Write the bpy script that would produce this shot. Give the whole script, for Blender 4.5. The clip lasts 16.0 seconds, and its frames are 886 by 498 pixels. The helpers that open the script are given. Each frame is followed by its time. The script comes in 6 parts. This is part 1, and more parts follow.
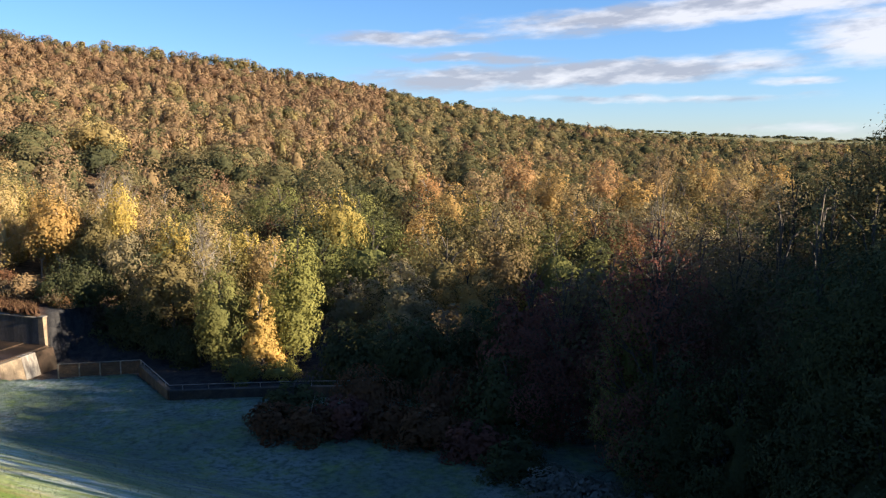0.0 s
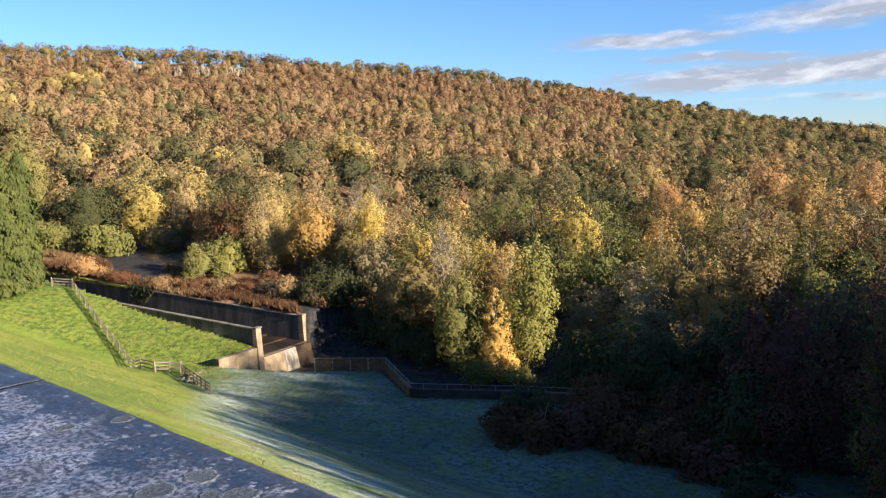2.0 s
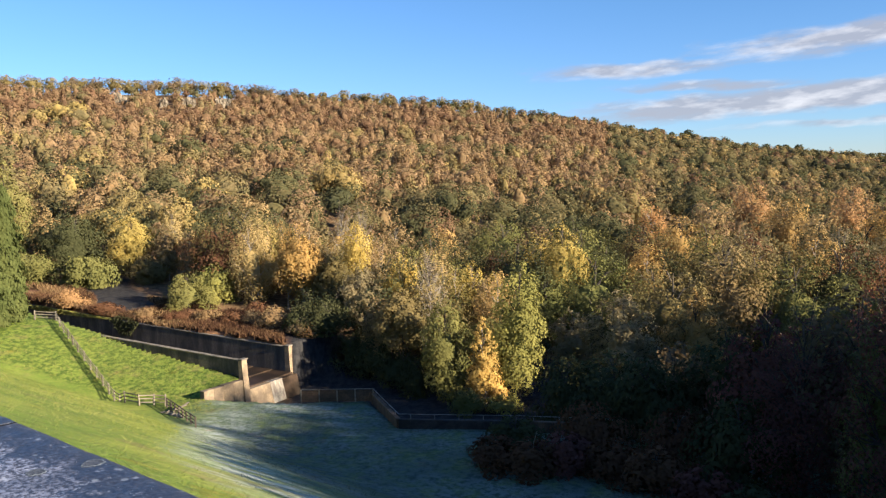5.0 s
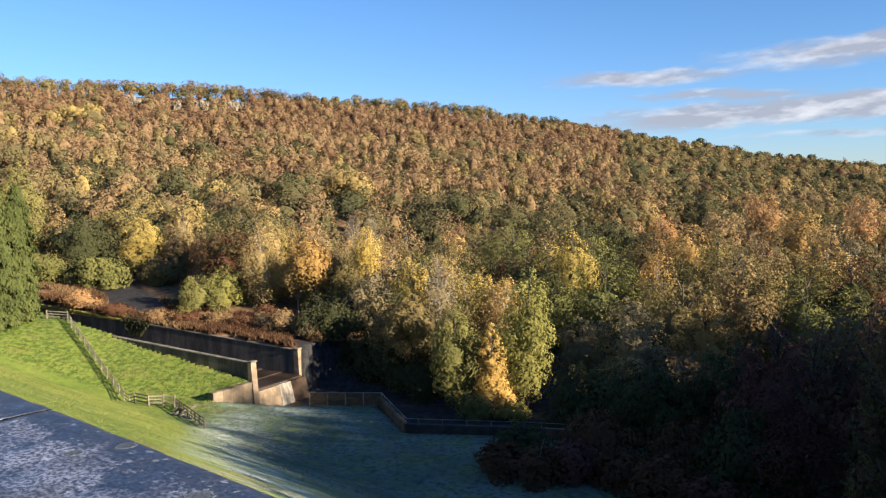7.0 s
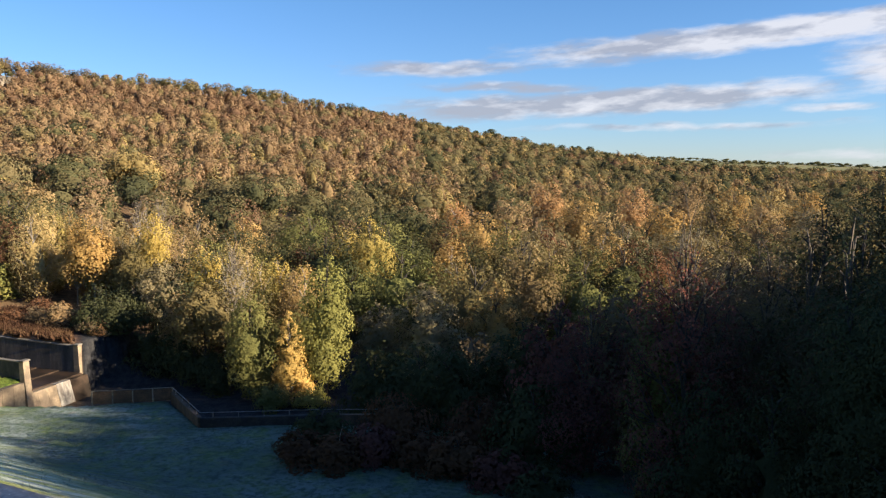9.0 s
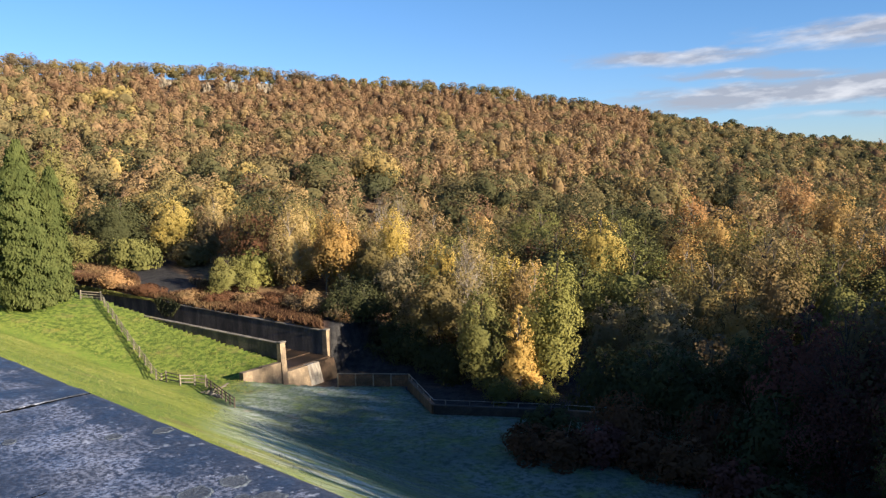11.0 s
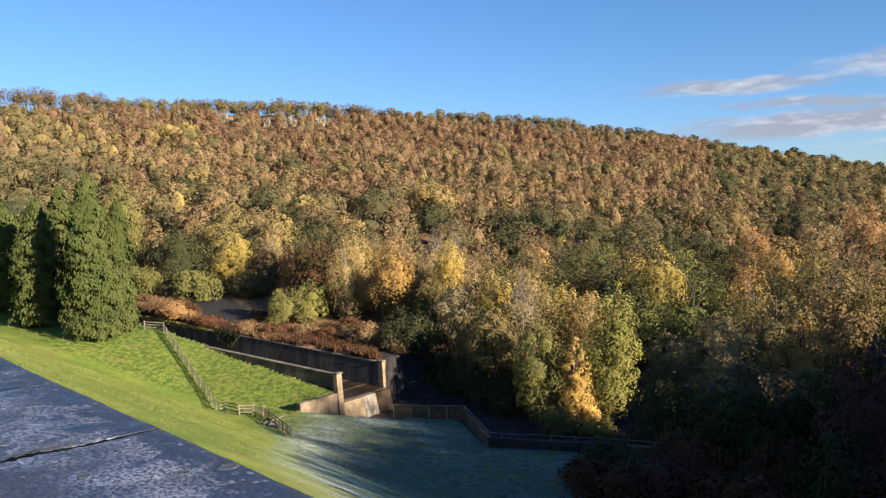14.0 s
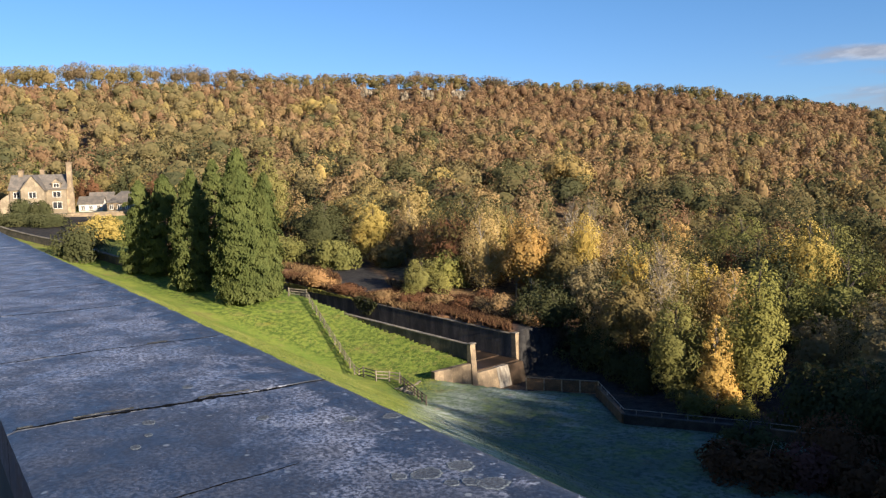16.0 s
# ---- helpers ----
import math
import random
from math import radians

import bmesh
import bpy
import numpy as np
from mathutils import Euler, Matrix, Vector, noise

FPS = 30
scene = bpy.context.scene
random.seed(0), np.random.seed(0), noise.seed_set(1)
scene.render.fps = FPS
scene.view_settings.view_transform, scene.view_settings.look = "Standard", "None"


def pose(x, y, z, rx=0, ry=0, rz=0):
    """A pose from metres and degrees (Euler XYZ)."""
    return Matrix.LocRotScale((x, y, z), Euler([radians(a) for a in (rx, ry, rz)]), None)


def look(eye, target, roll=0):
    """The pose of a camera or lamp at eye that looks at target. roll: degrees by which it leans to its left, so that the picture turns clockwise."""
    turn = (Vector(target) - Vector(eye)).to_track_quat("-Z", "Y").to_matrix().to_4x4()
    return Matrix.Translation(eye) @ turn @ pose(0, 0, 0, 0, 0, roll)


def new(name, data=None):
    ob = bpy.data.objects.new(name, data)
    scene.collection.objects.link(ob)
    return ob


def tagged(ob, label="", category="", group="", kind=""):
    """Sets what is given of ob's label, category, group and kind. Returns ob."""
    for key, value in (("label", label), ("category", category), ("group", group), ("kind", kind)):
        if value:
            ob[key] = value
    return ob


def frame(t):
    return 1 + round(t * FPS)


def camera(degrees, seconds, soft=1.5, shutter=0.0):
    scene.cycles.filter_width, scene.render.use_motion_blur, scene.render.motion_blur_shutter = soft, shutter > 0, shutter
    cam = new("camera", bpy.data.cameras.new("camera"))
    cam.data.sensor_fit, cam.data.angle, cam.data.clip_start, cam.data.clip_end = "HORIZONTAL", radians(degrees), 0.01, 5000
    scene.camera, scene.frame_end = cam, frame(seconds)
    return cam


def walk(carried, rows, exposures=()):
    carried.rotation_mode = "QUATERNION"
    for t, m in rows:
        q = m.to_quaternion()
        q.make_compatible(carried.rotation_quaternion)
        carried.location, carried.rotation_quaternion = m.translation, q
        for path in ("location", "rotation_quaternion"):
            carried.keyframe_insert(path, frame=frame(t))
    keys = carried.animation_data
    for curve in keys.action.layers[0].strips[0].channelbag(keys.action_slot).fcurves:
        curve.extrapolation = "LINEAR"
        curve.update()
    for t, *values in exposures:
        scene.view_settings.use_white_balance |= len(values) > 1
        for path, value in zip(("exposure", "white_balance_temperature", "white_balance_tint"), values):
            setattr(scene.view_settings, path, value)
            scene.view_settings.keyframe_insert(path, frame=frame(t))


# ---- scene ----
cam = camera(56.52, 16.0, soft=1.3)
# seconds, x, y, z, yaw, pitch, roll
ROWS = [
    (0.0, -0.093, 0.287, 0.514, 0.00, -7.50, -0.00),
    (0.5, -0.100, 0.264, 0.503, 4.76, -7.53, -0.44),
    (1.0, -0.103, 0.244, 0.512, 8.37, -7.76, -0.82),
    (1.5, -0.103, 0.203, 0.531, 12.43, -7.36, -0.98),
    (2.0, -0.066, 0.126, 0.569, 16.37, -6.84, -1.41),
    (2.5, -0.073, 0.111, 0.574, 19.17, -6.66, -1.40),
    (3.0, -0.080, 0.111, 0.566, 20.24, -6.68, -1.24),
    (3.5, -0.077, 0.117, 0.565, 19.45, -6.38, -1.24),
    (4.0, -0.072, 0.122, 0.572, 18.11, -5.62, -1.36),
    (4.5, -0.047, 0.130, 0.582, 16.10, -5.43, -1.56),
    (5.0, -0.029, 0.122, 0.593, 15.39, -4.85, -1.79),
    (5.2, -0.019, 0.116, 0.593, 16.11, -4.48, -1.81),
    (7.3, 0.032, -0.045, 0.609, 15.87, -4.46, -0.87),
    (7.5, 0.046, -0.059, 0.617, 12.25, -4.65, -0.69),
    (8.0, 0.083, -0.088, 0.626, 3.67, -5.06, -0.10),
    (8.5, 0.104, -0.099, 0.614, -1.32, -5.37, 0.09),
    (9.0, 0.083, -0.088, 0.607, 2.08, -5.53, -0.30),
    (9.5, 0.039, -0.059, 0.598, 10.09, -5.76, -0.76),
    (10.0, 0.013, -0.047, 0.603, 16.35, -5.74, -1.11),
    (10.2, 0.012, -0.042, 0.612, 18.09, -5.77, -1.13),
    (12.3, 0.062, -0.065, 0.636, 17.02, -5.29, -1.05),
    (12.5, 0.067, -0.072, 0.641, 16.81, -5.10, -1.03),
    (13.0, 0.045, -0.076, 0.654, 18.69, -4.43, -1.31),
    (13.5, 0.036, -0.079, 0.654, 20.65, -4.07, -1.54),
    (14.0, 0.034, -0.086, 0.659, 21.85, -3.43, -1.51),
    (14.5, 0.023, -0.098, 0.654, 23.58, -3.23, -1.26),
    (15.0, 0.003, -0.108, 0.645, 23.48, -4.09, -0.51),
    (15.5, 0.010, -0.109, 0.634, 24.47, -5.50, -0.58),
    (16.0, 0.001, -0.160, 0.636, 31.22, -5.09, -1.44),
]
walk(cam, [(t, pose(x, y, z, 90 + p, 0, yaw) @ pose(0, 0, 0, 0, 0, r)) for t, x, y, z, yaw, p, r in ROWS],
     [(0.0, 1.71), (1.5, 1.70), (3.5, 1.67), (5.0, 1.65), (8.5, 1.55), (10.0, 1.53), (12.5, 1.47), (14.5, 1.42), (16.0, 1.34)])


# ---- light ----
SUN_AZ, SUN_EL = 106.0, 16.5
world = bpy.data.worlds.new("world")
scene.world = world
world.use_nodes = True
wt = world.node_tree
wt.nodes.clear()


def wn(kind, **kw):
    n = wt.nodes.new(kind)
    for k, v in kw.items():
        n.inputs[k].default_value = v
    return n


def wmath(op, a, b=0.0, c=0.0):
    n = wt.nodes.new("ShaderNodeMath")
    n.operation = op
    for i, v in enumerate((a, b, c)):
        if isinstance(v, (int, float)):
            n.inputs[i].default_value = v
        else:
            wt.links.new(v, n.inputs[i])
    return n.outputs[0]


sky = wt.nodes.new("ShaderNodeTexSky")
sky.sky_type = "NISHITA"
sky.sun_disc = False
sky.sun_elevation, sky.sun_rotation = radians(SUN_EL), radians(SUN_AZ)
sky.altitude, sky.air_density, sky.dust_density, sky.ozone_density = 200, 1.0, 0.0, 3.0
coord = wt.nodes.new("ShaderNodeTexCoord")
sep = wt.nodes.new("ShaderNodeSeparateXYZ")
wt.links.new(coord.outputs["Generated"], sep.inputs[0])
az = wmath("MULTIPLY", wmath("ARCTAN2", sep.outputs[0], sep.outputs[1]), 57.2958)
el = wmath("MULTIPLY", wmath("ARCSINE", sep.outputs[2]), 57.2958)


def cloud_noise(ka, ke, detail, rough, off):
    v = wt.nodes.new("ShaderNodeCombineXYZ")
    wt.links.new(wmath("MULTIPLY", az, ka), v.inputs[0])
    wt.links.new(wmath("MULTIPLY", wmath("ADD", el, wmath("MULTIPLY", az, -0.05)), ke), v.inputs[1])
    v.inputs[2].default_value = off
    n = wn("ShaderNodeTexNoise", Scale=1.0, Detail=detail, Roughness=rough)
    wt.links.new(v.outputs[0], n.inputs["Vector"])
    return n.outputs["Fac"]


def bell(x, centre, half):
    # 1 at the centre, falling smoothly to 0 at the half-width
    q = wmath("DIVIDE", wmath("SUBTRACT", x, centre), half)
    return wmath("MAXIMUM", wmath("SUBTRACT", 1.0, wmath("MULTIPLY", q, q)), 0.0)


# streaks of cloud: azimuth, half length, elevation at that azimuth, half thickness, slope, weight
BANDS = [(9, 19, 4.4, 1.15, 0.035, 1.25), (18, 19, 8.3, 1.2, 0.06, 1.25), (-2.5, 8, 6.8, 0.65, 0.0, 1.0), (3, 8, 5.5, 0.5, -0.02, 0.85),
         (14, 14, 2.75, 0.34, 0.0, 0.7), (23, 3.6, 3.75, 0.34, 0.0, 0.85), (30, 8.5, 6.3, 2.3, 0.0, 1.3), (24, 7, 0.8, 0.45, 0.0, 0.6),
         (13.7, 1.6, 5.2, 0.5, 0.0, 0.9), (60, 36, 14, 6, 0.0, 0.8)]
wob = wmath("MULTIPLY", wmath("SUBTRACT", cloud_noise(0.22, 0.5, 3.0, 0.55, 3.1), 0.5), 0.8)
elw = wmath("ADD", el, wob)
mask = 0.0
for ca, ha, ce, he, sl, wgt in BANDS:
    line = wmath("ADD", wmath("MULTIPLY", wmath("SUBTRACT", az, ca), sl), ce)
    band = wmath("MULTIPLY", bell(wmath("SUBTRACT", elw, line), 0.0, he), bell(az, ca, ha))
    mask = wmath("MAXIMUM", mask, wmath("MULTIPLY", band, wgt)) if not isinstance(mask, float) else wmath("MULTIPLY", band, wgt)
fine = cloud_noise(0.35, 1.7, 6.0, 0.62, 0.0)
dens = wmath("ADD", wmath("MULTIPLY", mask, 1.35), wmath("MULTIPLY", wmath("SUBTRACT", fine, 0.55), 1.5))
soft = wt.nodes.new("ShaderNodeMapRange")
soft.interpolation_type = "SMOOTHSTEP"
soft.inputs["From Min"].default_value, soft.inputs["From Max"].default_value = 0.1, 1.35
wt.links.new(wmath("MULTIPLY", dens, wmath("GREATER_THAN", mask, 0.001)), soft.inputs["Value"])
bright = wt.nodes.new("ShaderNodeMapRange")
bright.inputs["From Min"].default_value, bright.inputs["From Max"].default_value = 0.42, 0.62
wt.links.new(wmath("ADD", cloud_noise(0.3, 1.1, 4.0, 0.55, 7.7), wmath("MULTIPLY", wmath("SUBTRACT", az, 12.0), 0.008)), bright.inputs["Value"])
ctone = wt.nodes.new("ShaderNodeMix")
ctone.data_type = "RGBA"
ctone.inputs["A"].default_value, ctone.inputs["B"].default_value = (3.1, 3.25, 3.85, 1), (5.9, 5.9, 6.3, 1)
wt.links.new(bright.outputs[0], ctone.inputs["Factor"])
# clear-sky tint
grade = wt.nodes.new("ShaderNodeMix")
grade.data_type, grade.blend_type = "RGBA", "MULTIPLY"
grade.inputs["Factor"].default_value = 1.0
low = wt.nodes.new("ShaderNodeMix")
low.data_type = "RGBA"
low.inputs["A"].default_value, low.inputs["B"].default_value = (0.72, 0.89, 1.36, 1), (0.68, 0.935, 1.27, 1)
rise = wt.nodes.new("ShaderNodeMapRange")
rise.inputs["From Min"].default_value, rise.inputs["From Max"].default_value = 0.0, 11.0
wt.links.new(el, rise.inputs["Value"])
wt.links.new(rise.outputs[0], low.inputs["Factor"])
wt.links.new(low.outputs["Result"], grade.inputs["B"])
wt.links.new(sky.outputs[0], grade.inputs["A"])
cmix = wt.nodes.new("ShaderNodeMix")
cmix.data_type = "RGBA"
wt.links.new(wmath("MULTIPLY", soft.outputs[0], 0.88), cmix.inputs["Factor"])
wt.links.new(grade.outputs["Result"], cmix.inputs["A"])
wt.links.new(ctone.outputs["Result"], cmix.inputs["B"])
back = wn("ShaderNodeBackground", Strength=0.05)
wt.links.new(cmix.outputs["Result"], back.inputs["Color"])
wout = wt.nodes.new("ShaderNodeOutputWorld")
wt.links.new(back.outputs[0], wout.inputs["Surface"])

sun = new("sun", bpy.data.lights.new("sun", "SUN"))
sun.data.energy, sun.data.angle, sun.data.color = 5.0, radians(0.55), (1.0, 0.86, 0.68)
SUN_DIR = Vector((math.sin(radians(SUN_AZ)) * math.cos(radians(SUN_EL)), math.cos(radians(SUN_AZ)) * math.cos(radians(SUN_EL)), math.sin(radians(SUN_EL))))
sun.matrix_world = look(SUN_DIR * 200, (0, 0, 0))


# ---- materials ----
def material(name):
    m = bpy.data.materials.new(name)
    m.use_nodes = True
    t = m.node_tree
    t.nodes.clear()
    out = t.nodes.new("ShaderNodeOutputMaterial")
    return m, t, out


def node(t, kind, **kw):
    n = t.nodes.new(kind)
    for k, v in kw.items():
        key = k.replace("_", " ")
        if hasattr(v, "is_linked"):
            t.links.new(v, n.inputs[key])
        else:
            n.inputs[key].default_value = v
    return n


def mixc(t, fac, a, b, blend="MIX"):
    n = t.nodes.new("ShaderNodeMix")
    n.data_type, n.blend_type = "RGBA", blend
    for key, v in (("Factor", fac), ("A", a), ("B", b)):
        if hasattr(v, "is_linked"):
            t.links.new(v, n.inputs[key])
        else:
            n.inputs[key].default_value = v if key == "Factor" else (*v, 1)
    return n.outputs["Result"]


def ramp(t, fac, stops, constant=False):
    n = t.nodes.new("ShaderNodeValToRGB")
    r = n.color_ramp
    r.interpolation = "CONSTANT" if constant else "LINEAR"
    while len(r.elements) < len(stops):
        r.elements.new(0.5)
    for e, (p, c) in zip(r.elements, stops):
        e.position = p
        e.color = (*c, 1) if len(c) == 3 else c
    t.links.new(fac, n.inputs[0])
    return n.outputs["Color"]


def grey(v):
    return (v, v, v)


def noise_at(t, scale, detail=4.0, rough=0.6, where="Object", stretch=None):
    c = t.nodes.new("ShaderNodeTexCoord").outputs[where]
    if stretch:
        mp = t.nodes.new("ShaderNodeMapping")
        mp.inputs["Scale"].default_value = stretch
        t.links.new(c, mp.inputs[0])
        c = mp.outputs[0]
    return node(t, "ShaderNodeTexNoise", Vector=c, Scale=scale, Detail=detail, Roughness=rough).outputs["Fac"]


def mapr(t, v, a, b, lo=0.0, hi=1.0):
    n = t.nodes.new("ShaderNodeMapRange")
    n.interpolation_type = "SMOOTHSTEP"
    t.links.new(v, n.inputs["Value"])
    for k, x in (("From Min", a), ("From Max", b), ("To Min", lo), ("To Max", hi)):
        n.inputs[k].default_value = x
    return n.outputs[0]


def attr(t, name):
    n = t.nodes.new("ShaderNodeAttribute")
    n.attribute_name = name
    return n.outputs["Fac"]


def surface(name, base, dark, scale, rough=0.8, bump=0.3, fine=6.0, stretch=None, metal=0.0, spec=0.4, where="Object"):
    """A two-scale mottled surface: base colour stained towards dark, with fine grain and relief."""
    m, t, out = material(name)
    big = noise_at(t, scale, 5, 0.6, where, stretch)
    small = noise_at(t, scale * fine, 4, 0.65, where)
    col = mixc(t, mapr(t, big, 0.38, 0.66), dark, base)
    col = mixc(t, mapr(t, small, 0.3, 0.7, 0.0, 0.45), col, tuple(c * 0.6 for c in dark))
    rnd = t.nodes.new("ShaderNodeObjectInfo").outputs["Random"]
    col = mixc(t, 1.0, col, ramp(t, rnd, [(0, grey(0.86)), (1, grey(1.1))]), "MULTIPLY")
    b = node(t, "ShaderNodeBump", Strength=bump, Distance=0.02, Height=small)
    p = node(t, "ShaderNodeBsdfPrincipled", Base_Color=col, Roughness=rough, Metallic=metal, Normal=b.outputs[0])
    p.inputs["Specular IOR Level"].default_value = spec
    t.links.new(p.outputs[0], out.inputs[0])
    return m


def leaf_material(name, stops, by="object", through_part=0.22, dull=0.18):
    """Leaves: hue by tree (object's random or the tint attribute), light and dark clumps inside the crown, part of the light passing through."""
    m, t, out = material(name)
    stops = [(q, tuple(((1 - dull) * v + dull * (0.3 * c[0] + 0.6 * c[1] + 0.1 * c[2])) * g for v, g in zip(c, (1.02, 0.955, 0.88)))) for q, c in stops]
    src = t.nodes.new("ShaderNodeObjectInfo").outputs["Random"] if by == "object" else attr(t, "tint")
    col = ramp(t, src, stops)
    clump = noise_at(t, 0.45, 3, 0.6)
    col = mixc(t, mapr(t, clump, 0.35, 0.65), mixc(t, 1.0, col, (0.8, 0.83, 0.78), "MULTIPLY"), mixc(t, 1.0, col, (1.14, 1.11, 1.04), "MULTIPLY"))
    speck = noise_at(t, 2.6, 2, 0.7)
    col = mixc(t, mapr(t, speck, 0.42, 0.7, 0.0, 0.35), col, mixc(t, 1.0, col, (1.18, 1.12, 0.95), "MULTIPLY"))
    d = node(t, "ShaderNodeBsdfDiffuse", Color=col, Roughness=0.6)
    tr = node(t, "ShaderNodeBsdfTranslucent", Color=col)
    mx = node(t, "ShaderNodeMixShader", Fac=through_part)
    t.links.new(d.outputs[0], mx.inputs[1])
    t.links.new(tr.outputs[0], mx.inputs[2])
    t.links.new(mx.outputs[0], out.inputs[0])
    return m


OLIVE = (0.20, 0.165, 0.062)
GOLD, TAN, RUST = (0.49, 0.305, 0.08), (0.37, 0.235, 0.115), (0.25, 0.13, 0.075)
YELL, GREEN, DGREEN = (0.54, 0.40, 0.07), (0.16, 0.185, 0.05), (0.083, 0.096, 0.045)
ORANGE, PURPLE, GREYO = (0.47, 0.25, 0.09), (0.22, 0.08, 0.065), (0.31, 0.26, 0.14)
LEAF = {
    "olive": leaf_material("olive_leaves", [(0, OLIVE), (0.5, (0.23, 0.185, 0.07)), (1, (0.25, 0.19, 0.075))]),
    "tan": leaf_material("tan_leaves", [(0, TAN), (0.5, (0.36, 0.25, 0.12)), (1, (0.33, 0.235, 0.10))]),
    "gold": leaf_material("golden_leaves", [(0, GOLD), (1, (0.45, 0.30, 0.10))]),
    "orange": leaf_material("orange_leaves", [(0, ORANGE), (1, (0.48, 0.28, 0.12))]),
    "yellow": leaf_material("yellow_leaves", [(0, YELL), (1, (0.36, 0.30, 0.075))]),
    "green": leaf_material("green_leaves", [(0, GREEN), (1, (0.22, 0.21, 0.06))]),
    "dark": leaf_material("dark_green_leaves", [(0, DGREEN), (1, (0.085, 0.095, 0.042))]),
    "rust": leaf_material("rust_leaves", [(0, (0.14, 0.066, 0.038)), (1, (0.20, 0.095, 0.05))]),
    "lime": leaf_material("lime_leaves", [(0, (0.25, 0.265, 0.06)), (1, (0.30, 0.29, 0.065))]),
    "amber": leaf_material("amber_leaves", [(0, (0.54, 0.35, 0.075)), (1, (0.58, 0.40, 0.09))]),
    "peach": leaf_material("peach_leaves", [(0, (0.50, 0.345, 0.14)), (1, (0.50, 0.38, 0.15))]),
    "purple": leaf_material("purple_leaves", [(0, PURPLE), (1, (0.17, 0.07, 0.068))]),
    "grey": leaf_material("grey_olive_leaves", [(0, GREYO), (1, (0.34, 0.28, 0.15))]),
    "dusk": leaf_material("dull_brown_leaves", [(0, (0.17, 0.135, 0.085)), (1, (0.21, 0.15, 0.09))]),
    "rimed": leaf_material("rimed_stems", [(0, (0.15, 0.165, 0.17)), (1, (0.19, 0.21, 0.215))]),
    "conifer": leaf_material("conifer_sprays", [(0, (0.088, 0.118, 0.033)), (1, (0.102, 0.130, 0.036))], through_part=0.12),
    "reed": leaf_material("dry_stems", [(0, (0.24, 0.15, 0.075)), (1, (0.28, 0.185, 0.09))]),
}
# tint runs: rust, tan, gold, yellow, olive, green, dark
# the higher dull value greys these colours to paint the hill's haze
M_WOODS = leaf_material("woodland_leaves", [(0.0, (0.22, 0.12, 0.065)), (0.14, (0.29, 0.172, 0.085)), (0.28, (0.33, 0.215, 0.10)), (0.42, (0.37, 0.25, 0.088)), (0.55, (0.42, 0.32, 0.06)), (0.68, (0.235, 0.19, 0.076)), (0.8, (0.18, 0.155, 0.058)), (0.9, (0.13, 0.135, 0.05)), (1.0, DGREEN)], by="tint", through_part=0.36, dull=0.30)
M_BARK = surface("bark", (0.16, 0.125, 0.09), (0.06, 0.05, 0.04), 2.0, 0.9, 0.6)
M_BIRCH = surface("birch_bark", (0.62, 0.55, 0.45), (0.2, 0.16, 0.12), 1.4, 0.8, 0.4)
M_CONC = surface("stained_concrete", (0.17, 0.145, 0.115), (0.06, 0.055, 0.05), 0.7, 0.85, 0.4, stretch=(1, 1, 0.25))
M_CAP = surface("pale_concrete_cap", (0.27, 0.235, 0.18), (0.12, 0.105, 0.085), 0.9, 0.85, 0.4)
M_SANDST = surface("sandstone", (0.37, 0.275, 0.17), (0.20, 0.15, 0.10), 0.8, 0.85, 0.35)
M_HOUSE = surface("house_stone", (0.36, 0.285, 0.195), (0.22, 0.175, 0.12), 0.7, 0.85, 0.35)
M_ROCK = surface("gritstone_rock", (0.33, 0.27, 0.19), (0.17, 0.14, 0.10), 0.3, 0.9, 0.6)
M_SLATE = surface("stone_slate", (0.20, 0.17, 0.14), (0.11, 0.1, 0.09), 0.8, 0.7, 0.3)
M_TIMBER = surface("weathered_timber", (0.34, 0.29, 0.22), (0.17, 0.145, 0.11), 1.5, 0.85, 0.4, stretch=(0.3, 0.3, 2))
M_OLDTIMBER = surface("dark_old_timber", (0.14, 0.11, 0.085), (0.06, 0.05, 0.04), 1.5, 0.9, 0.4)
M_RUSTY = surface("brown_rail_panel", (0.17, 0.10, 0.055), (0.08, 0.05, 0.03), 1.2, 0.8, 0.3)
M_STEEL = surface("galvanised_rail", (0.35, 0.34, 0.33), (0.2, 0.19, 0.18), 3, 0.45, 0.1, metal=0.6)
M_WHITE = surface("white_paint", (0.78, 0.74, 0.68), (0.6, 0.57, 0.52), 0.8, 0.6, 0.1)
M_GLASS = surface("window_glass", (0.05, 0.055, 0.06), (0.03, 0.03, 0.035), 0.5, 0.08, 0.0, spec=0.6)
M_DARKST = surface("dark_drystone", (0.13, 0.11, 0.09), (0.06, 0.055, 0.05), 1.2, 0.9, 0.6)
M_KERB = surface("dark_kerb_stone", (0.06, 0.052, 0.045), (0.03, 0.027, 0.025), 1.2, 0.9, 0.5)
M_WATERST = surface("water_stained_weir", (0.42, 0.38, 0.31), (0.18, 0.15, 0.12), 0.9, 0.6, 0.3, stretch=(2.5, 2.5, 0.25))
M_MORTAR = surface("mossy_joint", (0.005, 0.005, 0.006), (0.002, 0.002, 0.0025), 12, 0.95, 0.8, spec=0.1)
# wet floor colour with the channel's shading darkened into it
M_WETSHADE = surface("wet_shaded_channel", (0.085, 0.055, 0.036), (0.03, 0.022, 0.016), 0.5, 0.35, 0.2)


